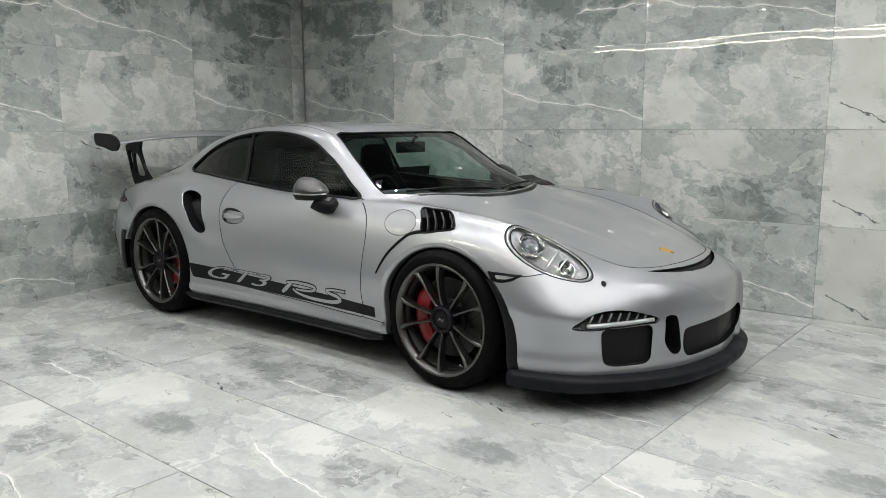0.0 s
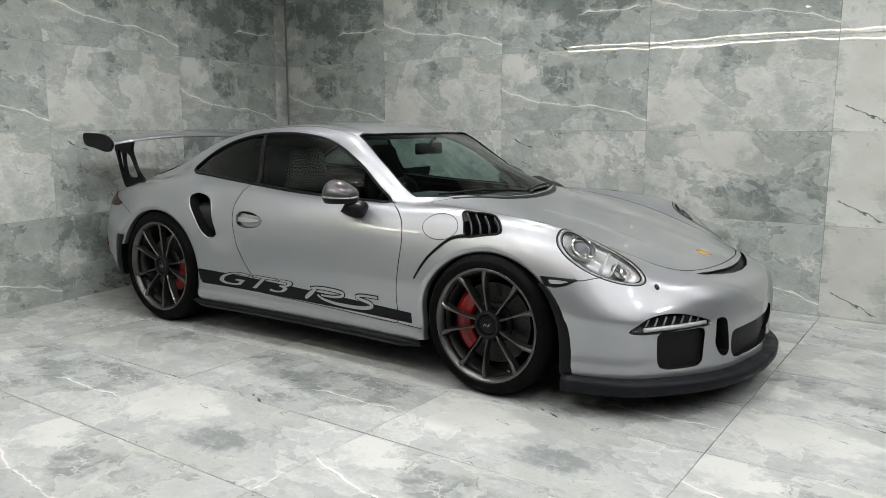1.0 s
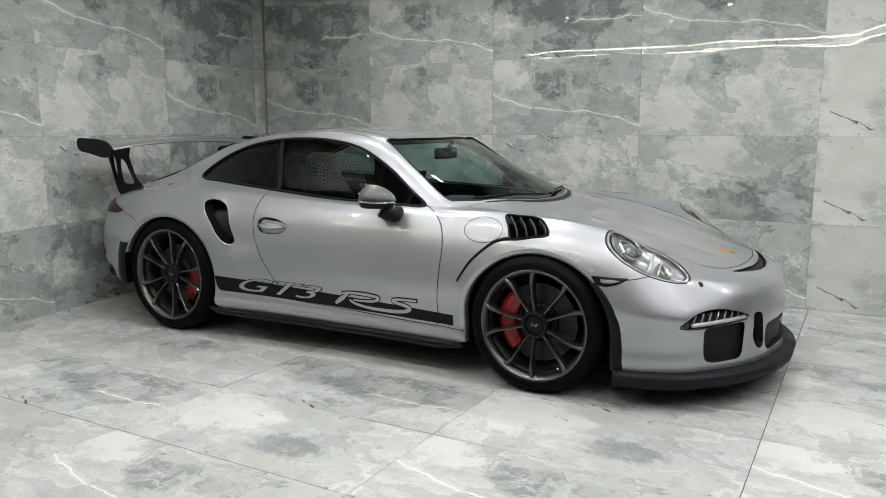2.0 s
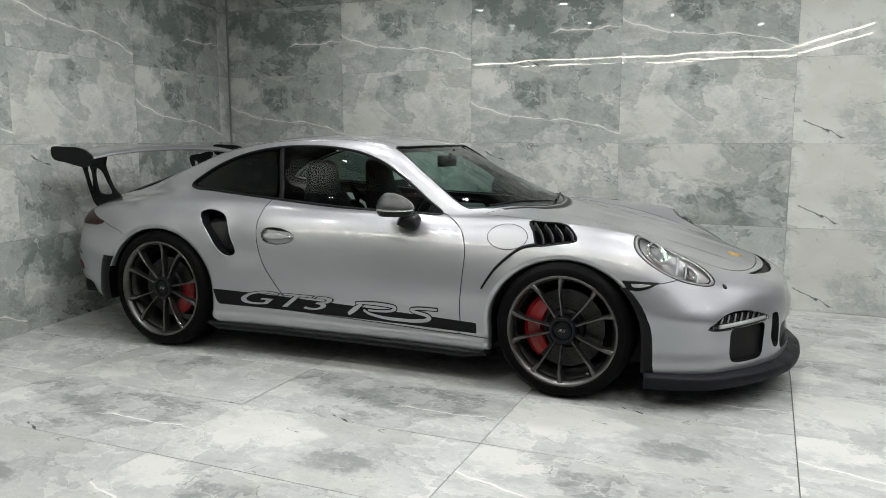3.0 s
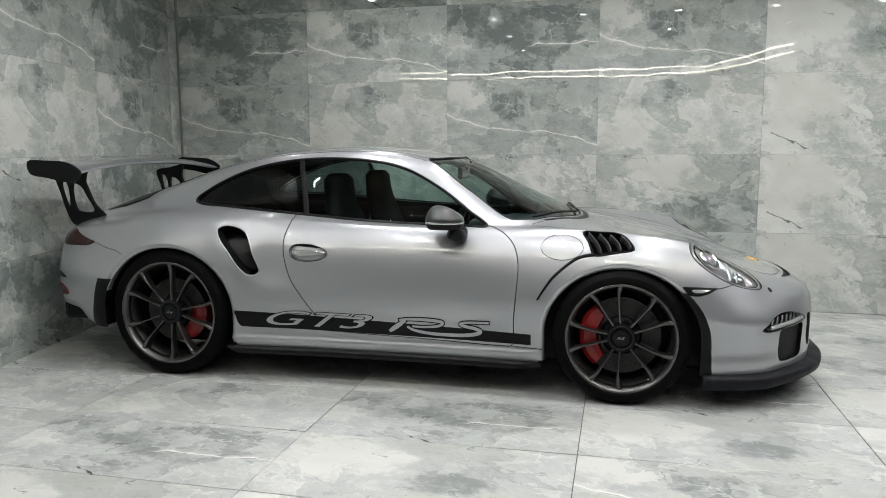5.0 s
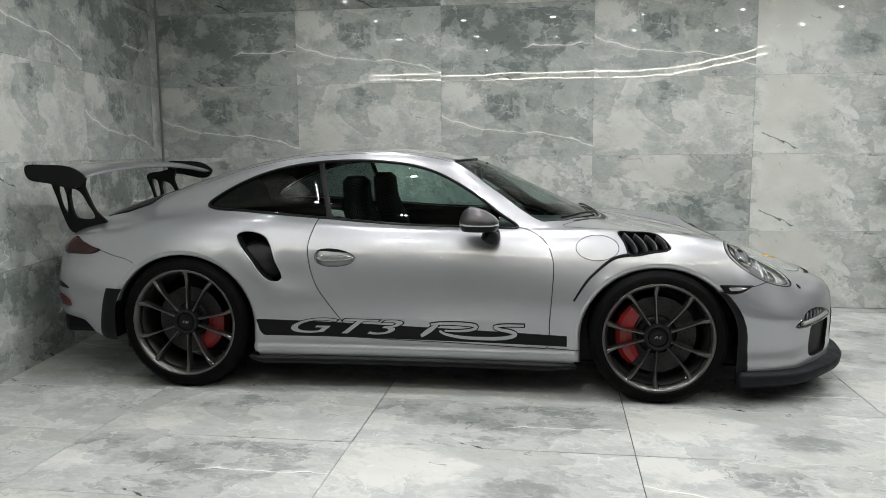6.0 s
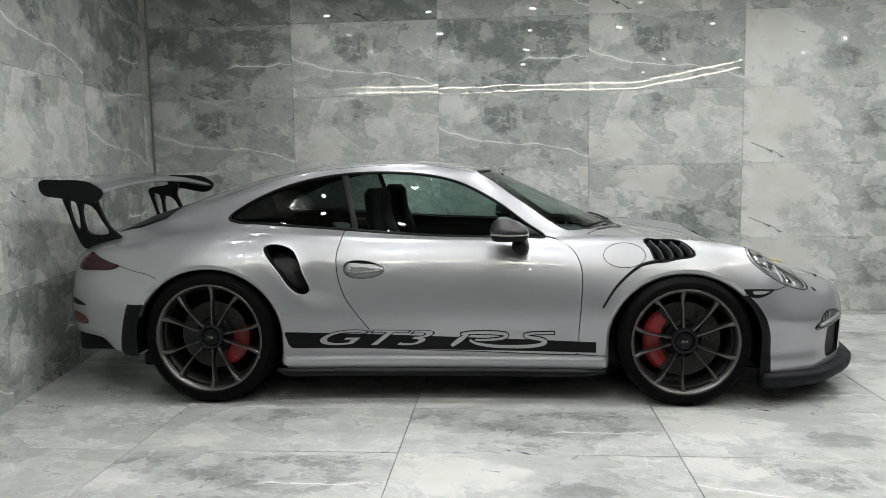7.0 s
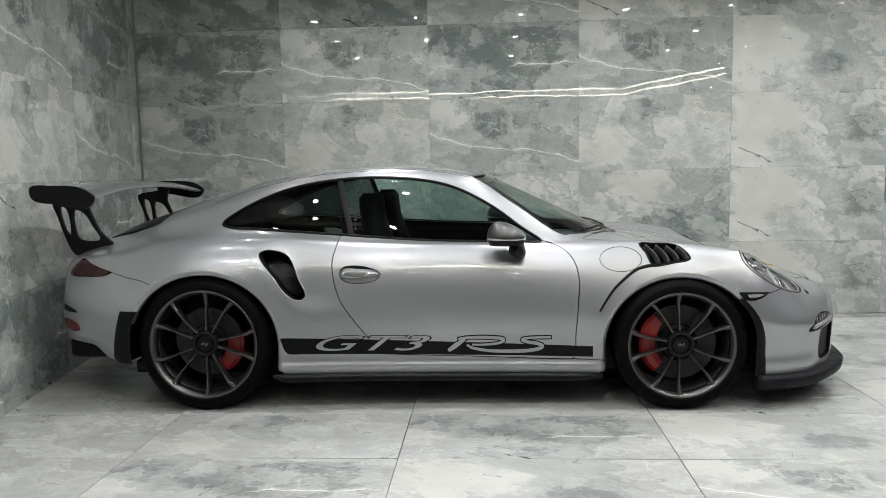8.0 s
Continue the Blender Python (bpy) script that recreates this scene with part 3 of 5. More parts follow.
def windscreen_outline(grow=0.0):
    half = [(.985 + grow, 0), (.965 + grow, .22), (.90 + grow, .43), (.78 + grow, .58), (.665, .652 + grow), (.60, .640 + grow), (.40, .598 + grow), (.19, .548 + grow), (.172 - grow, .50), (.205 - grow, .33), (.235 - grow, .15), (.242 - grow, 0)]
    return half + [(x, -y) for x, y in half[-2:0:-1]]


def hood_outline(grow=0.0):
    half = [(1.03 - grow, 0), (1.0 - grow, .25), (.90 - grow, .47), (.80 - grow, .60), (.765 - grow, .655), (.80, .672 + grow), (.95, .66 + grow), (1.2, .628 + grow), (1.5, .575 + grow), (1.75, .52 + grow), (1.9, .47 + grow), (1.99 + grow, .39 + grow), (2.035 + grow, .28), (2.056 + grow, .14), (2.062 + grow, 0)]
    ring = half + [(x, -y) for x, y in half[-2:0:-1]]
    return [v for v in spline([Vector((x, y, 0.48)) for x, y in ring], 4, True)]


def cabin():
    """The hollow inside the shell."""
    rows = []
    xs = [-1.27 + i * (2.22 / 60) for i in range(61)]
    for x in xs:
        low = 0.215 if -.76 < x < .74 else 0.76
        line = [Vector((x, max(0.0, v.y - 0.045), v.z - 0.034)) for v in spline(section(x), 7)]
        line[0].y = 0.0
        keep = [line[0]]
        for v in line[1:]:
            if v.z <= low + 0.01:
                break
            if v.y > keep[-1].y - 0.2:
                keep.append(v)
        keep.append(Vector((x, keep[-1].y, low)))
        size = [0.0]
        for a, b in zip(keep, keep[1:]):
            size.append(size[-1] + (b - a).length)
        half = []
        for k in range(29):
            s = size[-1] * k / 28
            i = max(j for j in range(len(size)) if size[j] <= s + 1e-9)
            i = min(i, len(keep) - 2)
            half.append(keep[i].lerp(keep[i + 1], (s - size[i]) / max(size[i + 1] - size[i], 1e-9)))
        half.append(Vector((x, 0, low)))
        rows.append(half + [Vector((v.x, -v.y, v.z)) for v in reversed(half[1:-1])])
    n = len(rows[0])
    v = [p for r in rows for p in r]
    f = [(i * n + j, i * n + (j + 1) % n, (i + 1) * n + (j + 1) % n, (i + 1) * n + j) for i in range(len(rows) - 1) for j in range(n)]
    return v, f + [tuple(range(n))[::-1], tuple(range((len(rows) - 1) * n, len(rows) * n))]


def arch(x, z, a, b, s):
    ring = [Vector((x + a * math.cos(t), s * 0.60, z + b * math.sin(t))) for t in (math.pi * k / 40 for k in range(41))]
    ring += [Vector((x - a, s * 0.60, z - 0.12)), Vector((x - a - 0.012, s * 0.60, 0.02)), Vector((x + a + 0.012, s * 0.60, 0.02)), Vector((x + a, s * 0.60, z - 0.12))]
    return prism(ring, (0, s * 0.6, 0))


def gap(points, s, width=0.0045):
    """A thin curtain along a line of the side view, which parts the door from the shell."""
    p = [Vector((x, 0, z)) for x, z in points]
    p = spline(p, 5)
    v, f = [], []
    for i, q in enumerate(p):
        t = (p[min(i + 1, len(p) - 1)] - p[max(i - 1, 0)]).normalized()
        w = Vector((-t.z, 0, t.x)) * width / 2
        for y in (0.60, 1.1):
            v += [q + w + Vector((0, s * y, 0)), q - w + Vector((0, s * y, 0))]
    for i in range(len(p) - 1):
        a, b = 4 * i, 4 * i + 4
        f += [(a, a + 1, b + 1, b), (a + 2, b + 2, b + 3, a + 3), (a, b, b + 2, a + 2), (a + 1, a + 3, b + 3, b + 1)]
    return v, f + [(0, 2, 3, 1), (4 * len(p) - 4, 4 * len(p) - 3, 4 * len(p) - 1, 4 * len(p) - 2)]


def headlight_frame(s):
    c = Vector((1.715, s * .708, .68))
    a = Vector((.317, -s * .147, -.233)).normalized()
    n = on_body(c, (-.55, -s * .45, -.70))[1]
    b = n.cross(a).normalized() * s
    return c, a, b, n


def headlight_ring(s, size=1.0, lift=0.0):
    c, a, b, n = headlight_frame(s)
    out = []
    for k in range(48):
        t = 2 * math.pi * k / 48
        out.append(c + a * (.215 * math.cos(t) * size) + b * ((.108 - .018 * math.cos(t)) * math.sin(t) * size) + n * lift)
    return out


def corner_points(points, s):
    """Points (along, up) on a plane across the bumper's corner."""
    return [Vector((2.0 + .55 * u, s * (.62 - .83 * u), z)) for u, z in points]


def corner_way(s):
    return Vector((-.83, -s * .55, 0)).normalized()


def soften(points, size=.02, per=4):
    """The outline with its corners rounded."""
    out, n = [], len(points)
    for i, p in enumerate(points):
        p, a, b = Vector(p), Vector(points[i - 1]), Vector(points[(i + 1) % n])
        q0 = p + (a - p) * min(.48, size / (a - p).length)
        q1 = p + (b - p) * min(.48, size / (b - p).length)
        for k in range(per):
            t = k / (per - 1)
            out.append(q0 * (1 - t) ** 2 + p * (2 * t * (1 - t)) + q1 * t ** 2)
    return out


FOG = [(-.207, .384), (-.15, .43), (-.08, .452), (.02, .456), (.12, .436), (.196, .408), (.19, .394), (.10, .388), (-.02, .382), (-.12, .374)]
CORNER_INTAKE = soften([(-.086, .378), (.04, .384), (.160, .388), (.160, .235), (.135, .212), (-.02, .208), (-.066, .222)], .03)
SLOT = soften([(.452, .418), (.388, .416), (.352, .255), (.372, .232), (.410, .240), (.450, .30)], .022, 3)
GRILLE = soften([(.345, .348), (0, .355), (-.345, .348), (-.345, .262), (-.318, .212), (0, .212), (.318, .212), (.345, .262)], .03, 3)
NOSE_SLOT = [(2.032, -.385), (2.068, -.26), (2.092, -.12), (2.098, 0), (2.092, .12), (2.068, .26), (2.032, .385), (2.064, .34), (2.104, .24), (2.133, .12), (2.141, 0), (2.133, -.12), (2.104, -.24), (2.064, -.34)]

arches = joined(*[arch(1.228, .335, .402, .366, s) for s in (-1, 1)], *[arch(-1.228, .355, .418, .390, s) for s in (-1, 1)])
side_windows = joined(prism(side_outline(WINDOW, -1, 1.2, 3), (0, 2.4, 0)))
windscreen_cut = joined(prism([Vector((x, y, .80)) for x, y in windscreen_outline()], (0, 0, .6)))
pockets, fronts = [], []
for s in (-1, 1):
    pockets += [prism(side_outline(INTAKE, s, .745, 3), (0, s * .3, 0)), prism(side_outline(LOUVER, s, .745, 2), (0, s * .3, 0)), prism(side_outline(HANDLE, s, .828, 3), (0, s * .3, 0))]
    c, a, b, n = headlight_frame(s)
    pockets.append(prism(headlight_ring(s, 1, -.09), n * .3))
    w = corner_way(s)
    fronts += [prism([p + w * .03 for p in spline(corner_points(FOG, s), 3, True)], w * -.3), prism([p + w * .06 for p in corner_points(CORNER_INTAKE, s)], w * -.3), prism([Vector((2.05, s * y, z)) for y, z in SLOT], (.4, 0, 0))]
fronts.append(prism([Vector((2.12, y, z)) for y, z in GRILLE], (.4, 0, 0)))
fronts.append(prism([Vector((x, y, .50)) for x, y in NOSE_SLOT], (0, 0, .4)))
gaps = joined(gap(DOOR, -1), gap(DOOR, 1))

shell = cut(form.copy(), [("DIFFERENCE", joined(prism(hood_outline(.0035), (0, 0, .7)))), ("DIFFERENCE", joined(cabin())), ("DIFFERENCE", side_windows), ("DIFFERENCE", windscreen_cut), ("DIFFERENCE", gaps), ("DIFFERENCE", arches), ("DIFFERENCE", joined(*pockets)), ("DIFFERENCE", joined(*fronts), True)])
hood_mesh = cut(form.copy(), [("INTERSECT", joined(prism(hood_outline(), (0, 0, .7))))])

bm = bmesh.new()
bm.from_mesh(shell)
left, islands = set(bm.verts), []
while left:
    stack, island = [left.pop()], []
    while stack:
        v = stack.pop()
        island.append(v)
        for e in v.link_edges:
            o = e.other_vert(v)
            if o in left:
                left.remove(o)
                stack.append(o)
    islands.append(island)
islands.sort(key=len, reverse=True)


def island_mesh(keep):
    names = set(keep)
    index = {v: i for i, v in enumerate(keep)}
    faces = [[index[v] for v in f.verts] for f in bm.faces if f.verts[0] in names]
    return mesh_of("panel", [v.co.copy() for v in keep], faces, True)


body = part("body", finish(island_mesh(islands[0]), M_PAINT, M_BLACK), None, car)
for island in islands[1:]:
    c = sum((v.co for v in island), Vector()) / len(island)
    if len(island) > 300 and abs(c.x) < .5:
        door = part("door", finish(island_mesh(island), M_PAINT, M_BLACK), None, car)
bm.free()
hood = part("hood", finish(hood_mesh, M_PAINT, M_BLACK), None, car)


# ---- glass, trim and lamps of the car ----
for s in (-1, 1):
    ring = side_outline(WINDOW, s, .8, 5)
    pillar = lambda z: -.545 + (1.197 - z) / .297 * .08
    front_glass = [p for p in ring if p.x > pillar(p.z) + .016]
    rear_glass = [p for p in ring if p.x < pillar(p.z) - .016]
    k = max(range(len(rear_glass)), key=lambda i: (rear_glass[i] - rear_glass[i - 1]).length)
    rear_glass = rear_glass[k:] + rear_glass[:k]
    k = max(range(len(front_glass)), key=lambda i: (front_glass[i] - front_glass[i - 1]).length)
    front_glass = front_glass[k:] + front_glass[:k]
    for name, points, mat, label in (("door_window", front_glass, M_GLASS, "tinted door glass"), ("quarter_window", rear_glass, M_GLASS_SHADED, "tinted rear quarter glass, darkened for the dim interior behind it")):
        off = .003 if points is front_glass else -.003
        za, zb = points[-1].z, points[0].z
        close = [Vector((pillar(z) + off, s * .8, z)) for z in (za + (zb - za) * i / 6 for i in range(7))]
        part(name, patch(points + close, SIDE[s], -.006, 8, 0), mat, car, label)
    part("window_seal", body_line(ring, SIDE[s], .0085, -.001, True), M_BLACK, car, "black rubber window seal")
    low = [Vector((pillar(z) - .016, s * .8, z)) for z in (1.2 - .3 * i / 8 for i in range(9))]
    high = [Vector((p.x + .032, p.y, p.z)) for p in low]
    part("b_pillar", ribbon(low, high, SIDE[s], .001, 3), M_BLACK, car, "satin black pillar trim")
    # door handle, fuel flap, intake lip
    part("handle_recess", patch(side_outline(HANDLE, s, .85, 3), SIDE[s], -.014, 5), M_PAINT, car)
    grip = [(-.500, .708), (-.48, .719), (-.41, .723), (-.34, .718), (-.302, .709), (-.34, .700), (-.42, .694), (-.48, .697)]
    part("door_handle", patch(side_outline(grip, s, .85, 3), SIDE[s], .003, 5, .02), M_HANDLE, car, "silver door handle")
    part("handle_rim", body_line(side_outline(HANDLE, s, .85, 3), SIDE[s], .0016, 0, True), M_DARK_GAP, car)
    circle = [Vector((.931 + .104 * math.cos(t), s * .8, .769 + .06 * math.sin(t))) for t in (2 * math.pi * i / 48 for i in range(48))]
    if s < 0:
        part("fuel_flap_seam", body_line(circle, SIDE[s], .0018, -.0004, True), M_DARK_GAP, car)
    part("intake_lip", body_line(side_outline(INTAKE, s, .87, 4), SIDE[s], .0045, -.003, True), M_PAINT, car)
    inner = [(x * .8 + -.80 * .2 + .02, z * .8 + .72 * .2) for x, z in INTAKE]
    part("intake_duct", patch(side_outline(inner, s, .87, 3), SIDE[s], -.06, 5), M_BLACK, car)
    # fender louvres and the slot behind the arch
    for k in range(4):
        top, low = Vector((1.058 + .052 * k, s * .9, .836 - .004 * k)), Vector((1.118 + .047 * k, s * .9, .744 + .008 * k))
        pts = []
        for i in range(9):
            hit, nor = on_body(top.lerp(low, i / 8), SIDE[s])
            pts.append(hit - nor * .012 + Vector((.012 * math.sin(i / 8 * math.pi), 0, 0)))
        part("louvre_blade", tube(pts, .021, False, 8, .25, (1, -s * .7, .3)), M_LOUVRE, car)
    part("louvre_rim", body_line(side_outline(LOUVER, s, .85, 3), SIDE[s], .005, -.001, True), M_BLACK, car)
    duct = spline([Vector((x, s * .85, z)) for x, z in ((1.09, .74), (1.045, .732), (1.0, .715), (.896, .628), (.85, .565), (.818, .512))], 6)
    hits = [on_body(p, SIDE[s])[0] for p in duct]
    part("fender_slot", tube(hits, lambda f: .010 - .005 * f), M_BLACK, car, "black slot along the front fender")
    # arch lips
    for name, x, z, a, b, t0, t1 in (("front_arch_lip", 1.228, .335, .376, .338, .20, 1.0), ("rear_arch_lip", -1.228, .355, .392, .362, .0, .90)):
        way = [(math.cos(t), math.sin(t), 0) for t in (math.pi * (t0 + (t1 - t0) * k / 60) for k in range(61))]
        drop = [(-1 if t0 else 1, 0, -.14 * k / 8) for k in range(1, 9)]
        way = way + drop if t0 else drop[::-1] + way
        rows = []
        for cx, cz, down in way:
            row = []
            for f, lift in ((1.0, .0008), (.93, .0012), (.75, -.001), (.4, -.007), (.08, -.014), (0, -.020), (0, -.05)):
                hit, nor = on_body(Vector((x + (a + .028 * f) * cx, s * .9, z + (b + .030 * f) * cz + down)), SIDE[s])
                row.append(hit + Vector((0, s * lift, 0)))
            rows.append(row)
        n = len(rows[0])
        faces = [(i * n + j, i * n + j + 1, (i + 1) * n + j + 1, (i + 1) * n + j) for i in range(len(rows) - 1) for j in range(n - 1)]
        band = mesh_of(name, [p for q in rows for p in q], faces if (s < 0) != bool(t0) else [q[::-1] for q in faces], True)
        part(name, band, M_PAINT, car, "silver wheel arch edge")
    # black trims ahead of the front wheel and behind the rear wheel
    zs = [.17 + .40 * i / 14 for i in range(15)]
    low = [Vector((1.228 + math.sqrt(max(.376 ** 2 - max(z - .335, 0) ** 2 * 1.22, 0)) - .004, s * .9, z)) for z in zs]
    high = [Vector((p.x + .056 - .02 * i / 14, s * .9, p.z)) for i, p in enumerate(low)]
    part("front_arch_trim", ribbon(low, high, SIDE[s], .006, 4, .006), M_BLACK, car, "matt black arch trim")
    zs = [.255 + .28 * i / 10 for i in range(11)]
    low = [Vector((-1.228 - math.sqrt(max(.392 ** 2 - max(z - .355, 0) ** 2 * 1.17, 0)) + .004, s * .9, z)) for z in zs]
    high = [Vector((-1.722 + .055 * (i / 10) ** 1.6, s * .9, p.z)) for i, p in enumerate(low)]
    part("rear_arch_trim", ribbon(low, high, SIDE[s], .006, 4, .006), M_BLACK, car, "matt black mud guard trim")
    # front side marker and seams
    mark = [Vector((x, s * .88, z)) for x, z in ((1.50, .603), (1.58, .602), (1.672, .597), (1.625, .570), (1.58, .558), (1.535, .562))]
    lamp = part("side_marker", patch(soften(mark, .012, 3), SIDE[s], .003, 4, .01), M_BLACK, car, "clear side marker lamp in a black bezel")
    part("lens", patch(soften([Vector((x, s * .88, z)) for x, z in ((1.545, .590), (1.60, .590), (1.636, .586), (1.60, .575), (1.556, .574))], .006, 3), SIDE[s], .006, 3, .004), M_MARKER, lamp)
    seam = [Vector((x, s * .85, z)) for x, z in ((1.63, .592), (1.68, .593), (1.73, .603), (1.75, .607))]
    part("bumper_seam", body_line(spline(seam, 4), SIDE[s], .0022, -.0005), M_DARK_GAP, car)
    seam = [Vector((x, s * .85, z)) for x, z in ((-1.745, .728), (-1.65, .705), (-1.55, .69), (-1.50, .672))]
    part("rear_seam", body_line(spline(seam, 4), SIDE[s], .002, -.0005), M_DARK_GAP, car)
    seam = [Vector((x, s * .88, z)) for x, z in ((.685, .265), (.76, .26), (.845, .256))]
    part("sill_seam", body_line(spline(seam, 4), SIDE[s], .0022, -.0005), M_DARK_GAP, car)
    # tail lamp, reflector
    w = Vector((.5, -s * .85, 0)).normalized()
    tail = [Vector((x, s * .75, z)) for x, z in ((-2.015, .735), (-1.95, .79), (-1.88, .770), (-1.80, .745), (-1.742, .729), (-1.79, .708), (-1.9, .702), (-2.015, .706))]
    part("tail_lamp", patch(spline(tail, 3, True), SIDE[s], .005, 5, .012), M_RED_LENS, car, "dark red tail lamp")
    refl = [Vector((x, s * .78, z)) for x, z in ((-2.06, .471), (-1.95, .452), (-1.94, .415), (-2.06, .424))]
    part("rear_reflector", patch(spline(refl, 3, True), SIDE[s], .004, 4, .008), M_REFLECTOR, car, "red bumper reflector")
    slit = [Vector((x, s * .78, z)) for x, z in ((-2.07, .548), (-1.99, .535), (-1.945, .515), (-1.98, .512), (-2.07, .522))]
    part("rear_bumper_slot", patch(spline(slit, 3, True), SIDE[s], .001, 4, .004), M_BLACK, car)
    # headlamp
    c, a, b, n = headlight_frame(s)
    way = -n
    lamp = part("headlamp", patch(headlight_ring(s, .99), way, -.008, 8, .0, -.048), M_LAMP_BOWL, car, "round clear headlamp with chrome projector")
    part("bezel", body_line(headlight_ring(s, 1.0), way, .0028, -.001, True), M_BLACK, lamp)
    part("outer_ring", body_line(headlight_ring(s, .955), way, .0075, -.008, True), M_LAMP_BOWL, lamp, "grey bezel ring")
    part("inner_bezel", body_line(headlight_ring(s, .90), way, .0035, -.008, True), M_GLOSS, lamp)
    part("cover", patch(headlight_ring(s, .985), way, .001, 6, .003), M_CLEAR, lamp).visible_shadow = False
    spot = on_body(c - a * .085, way)[0] - n * .048
    turn = n.to_track_quat("Y", "Z").to_matrix().to_4x4()
    ring = part("projector_ring", mesh_of("projector_ring", *lathe([(-.02, .056), (.022, .06), (.026, .053), (.0, .044), (-.02, .042)], 40), True), M_CHROME, lamp)
    ring.matrix_world = Matrix.Translation(spot) @ turn
    bm = bmesh.new()
    bmesh.ops.create_uvsphere(bm, u_segments=24, v_segments=14, radius=.041)
    ball = part("projector_lens", bm, M_LENS, lamp)
    ball.data.shade_smooth()
    ball.matrix_world = Matrix.Translation(spot) @ turn @ Matrix.Diagonal((1, .8, 1, 1))
    for f, wide, r in ((.028, .066, .006), (.075, .055, .0035), (.14, .035, .004)):
        mid = on_body(c + a * f, way)[0] - n * .032
        part("light_bar", tube([mid - b * wide, mid + b * wide * .2 + n * .004, mid + b * wide], r, False, 8, .7), M_SILVER, lamp)
    low = on_body(c + a * .10, way)[0] - n * .045
    bowl = part("lower_reflector", mesh_of("lower_reflector", *lathe([(-.02, .012), (.014, .040), (.016, .034), (-.012, .008)], 28), True), M_CHROME, lamp)
    bowl.matrix_world = Matrix.Translation(low) @ turn
    # bumper corner: daytime lamp, air intake
    w = corner_way(s)
    lamp = part("front_lamp", patch(spline(corner_points(FOG, s), 3, True), w, -.022, 5, 0), M_GLOSS, car, "slim clear daytime running lamp")
    part("cover", patch(spline(corner_points(FOG, s), 3, True), w, .001, 5, .003), M_CLEAR, lamp).visible_shadow = False
    bar = [Vector((2.0 + .55 * u, s * (.62 - .83 * u), z)) for u, z in ((-.14, .392), (-.02, .397), (.08, .401), (.17, .405))]
    part("light_guide", tube([on_body(p, w)[0] + w * .010 for p in spline(bar, 5)], .010), M_SILVER, lamp)
    for i in range(7):
        u = -.13 + .042 * i
        z0, z1 = .405, .43 + .012 * math.sin((i + 1) / 8 * math.pi)
        pts = [on_body(corner_points([(u + .02 * f, z0 + (z1 - z0) * f)], s)[0], w)[0] + w * .016 for f in (0, .5, 1)]
        part("reflector_rib", tube(pts, .0045), M_RIB, lamp)
    part("air_intake", patch(corner_points([((u - .04) * 1.05 + .04, (z - .29) * 1.05 + .29) for u, z in CORNER_INTAKE], s), w, -.018, 6, 0), M_MESH, car, "black mesh air intake")
    hit, nor = on_body(Vector((1.938, s * .619, .6)), DOWN)
    jet = [Vector((hit.x + .011 * math.cos(t), hit.y + .011 * math.sin(t), .6)) for t in (math.pi * i / 6 for i in range(12))]
    part("washer_jet", patch(jet, DOWN, .003, 2, .006), M_BLACK, car)

FRONT = Vector((-1, 0, 0))
part("centre_grille", patch([Vector((2.2, y * 1.02, (z - .28) * 1.05 + .28)) for y, z in GRILLE], FRONT, -.022, 6, 0), M_MESH, car, "black mesh centre grille")
part("nose_vent", patch([Vector((x, y, .6)) for x, y in NOSE_SLOT], DOWN, -.012, 4, 0), M_MESH, car, "black vent slot behind the nose")
part("nose_vent_trim", body_line([Vector((x, y, .6)) for x, y in NOSE_SLOT], DOWN, .0022, -.002, True), M_BLACK, car)
crest = [Vector((1.955 + .034 * u, .026 * v, .7)) for u, v in ((1, 0), (.5, .75), (-.4, 1), (-1, .9), (-.9, 0), (-1, -.9), (-.4, -1), (.5, -.75))]
part("badge", patch(crest, DOWN, .004, 3, .006), M_GOLD, hood, "small gold shield badge")

ring = [Vector((x, y, 1.1)) for x, y in windscreen_outline(-.004)]
ring = [ring[i].lerp(ring[(i + 1) % len(ring)], k / 4) for i in range(len(ring)) for k in range(4)]
pane = part("windscreen", patch(ring, DOWN, -.006, 12, 0), M_GLASS_FRONT, car, "clear windscreen with black edge")
part("windscreen_seal", body_line(ring, DOWN, .005, -.003, True), M_BLACK, car, "black windscreen seal")
edge = [(-.63, .70), (-.58, .785), (-.43, .90), (-.22, .966), (0, .986), (.22, .966), (.43, .90), (.58, .785), (.63, .70)]
rear = [(-.63, .765), (-.60, .80), (-.47, .90), (-.25, 1.0), (0, 1.03), (.25, 1.0), (.47, .90), (.60, .80), (.63, .765)]
ys = [-.56 + 1.04 * i / 40 for i in range(41)]
part("cowl", ribbon([Vector((curve(edge, y) - .004, y, 1)) for y in ys], [Vector((max(curve(rear, y), curve(edge, y) + .010) + .004, y, 1)) for y in ys], DOWN, .001, 4, .004), M_BLACK, car, "black cowl below the windscreen")
for y0, y1 in ((-.05, -.58), (.42, .0)):
    pts = []
    for i in range(13):
        y = y0 + (y1 - y0) * i / 12
        hit, nor = on_body(Vector((curve(edge, y) - .03 - .02 * math.sin(i / 12 * math.pi), y, 1)), DOWN)
        pts.append(hit + nor * .009)
    part("wiper", tube(pts, .006), M_BLACK, car, "black windscreen wiper")

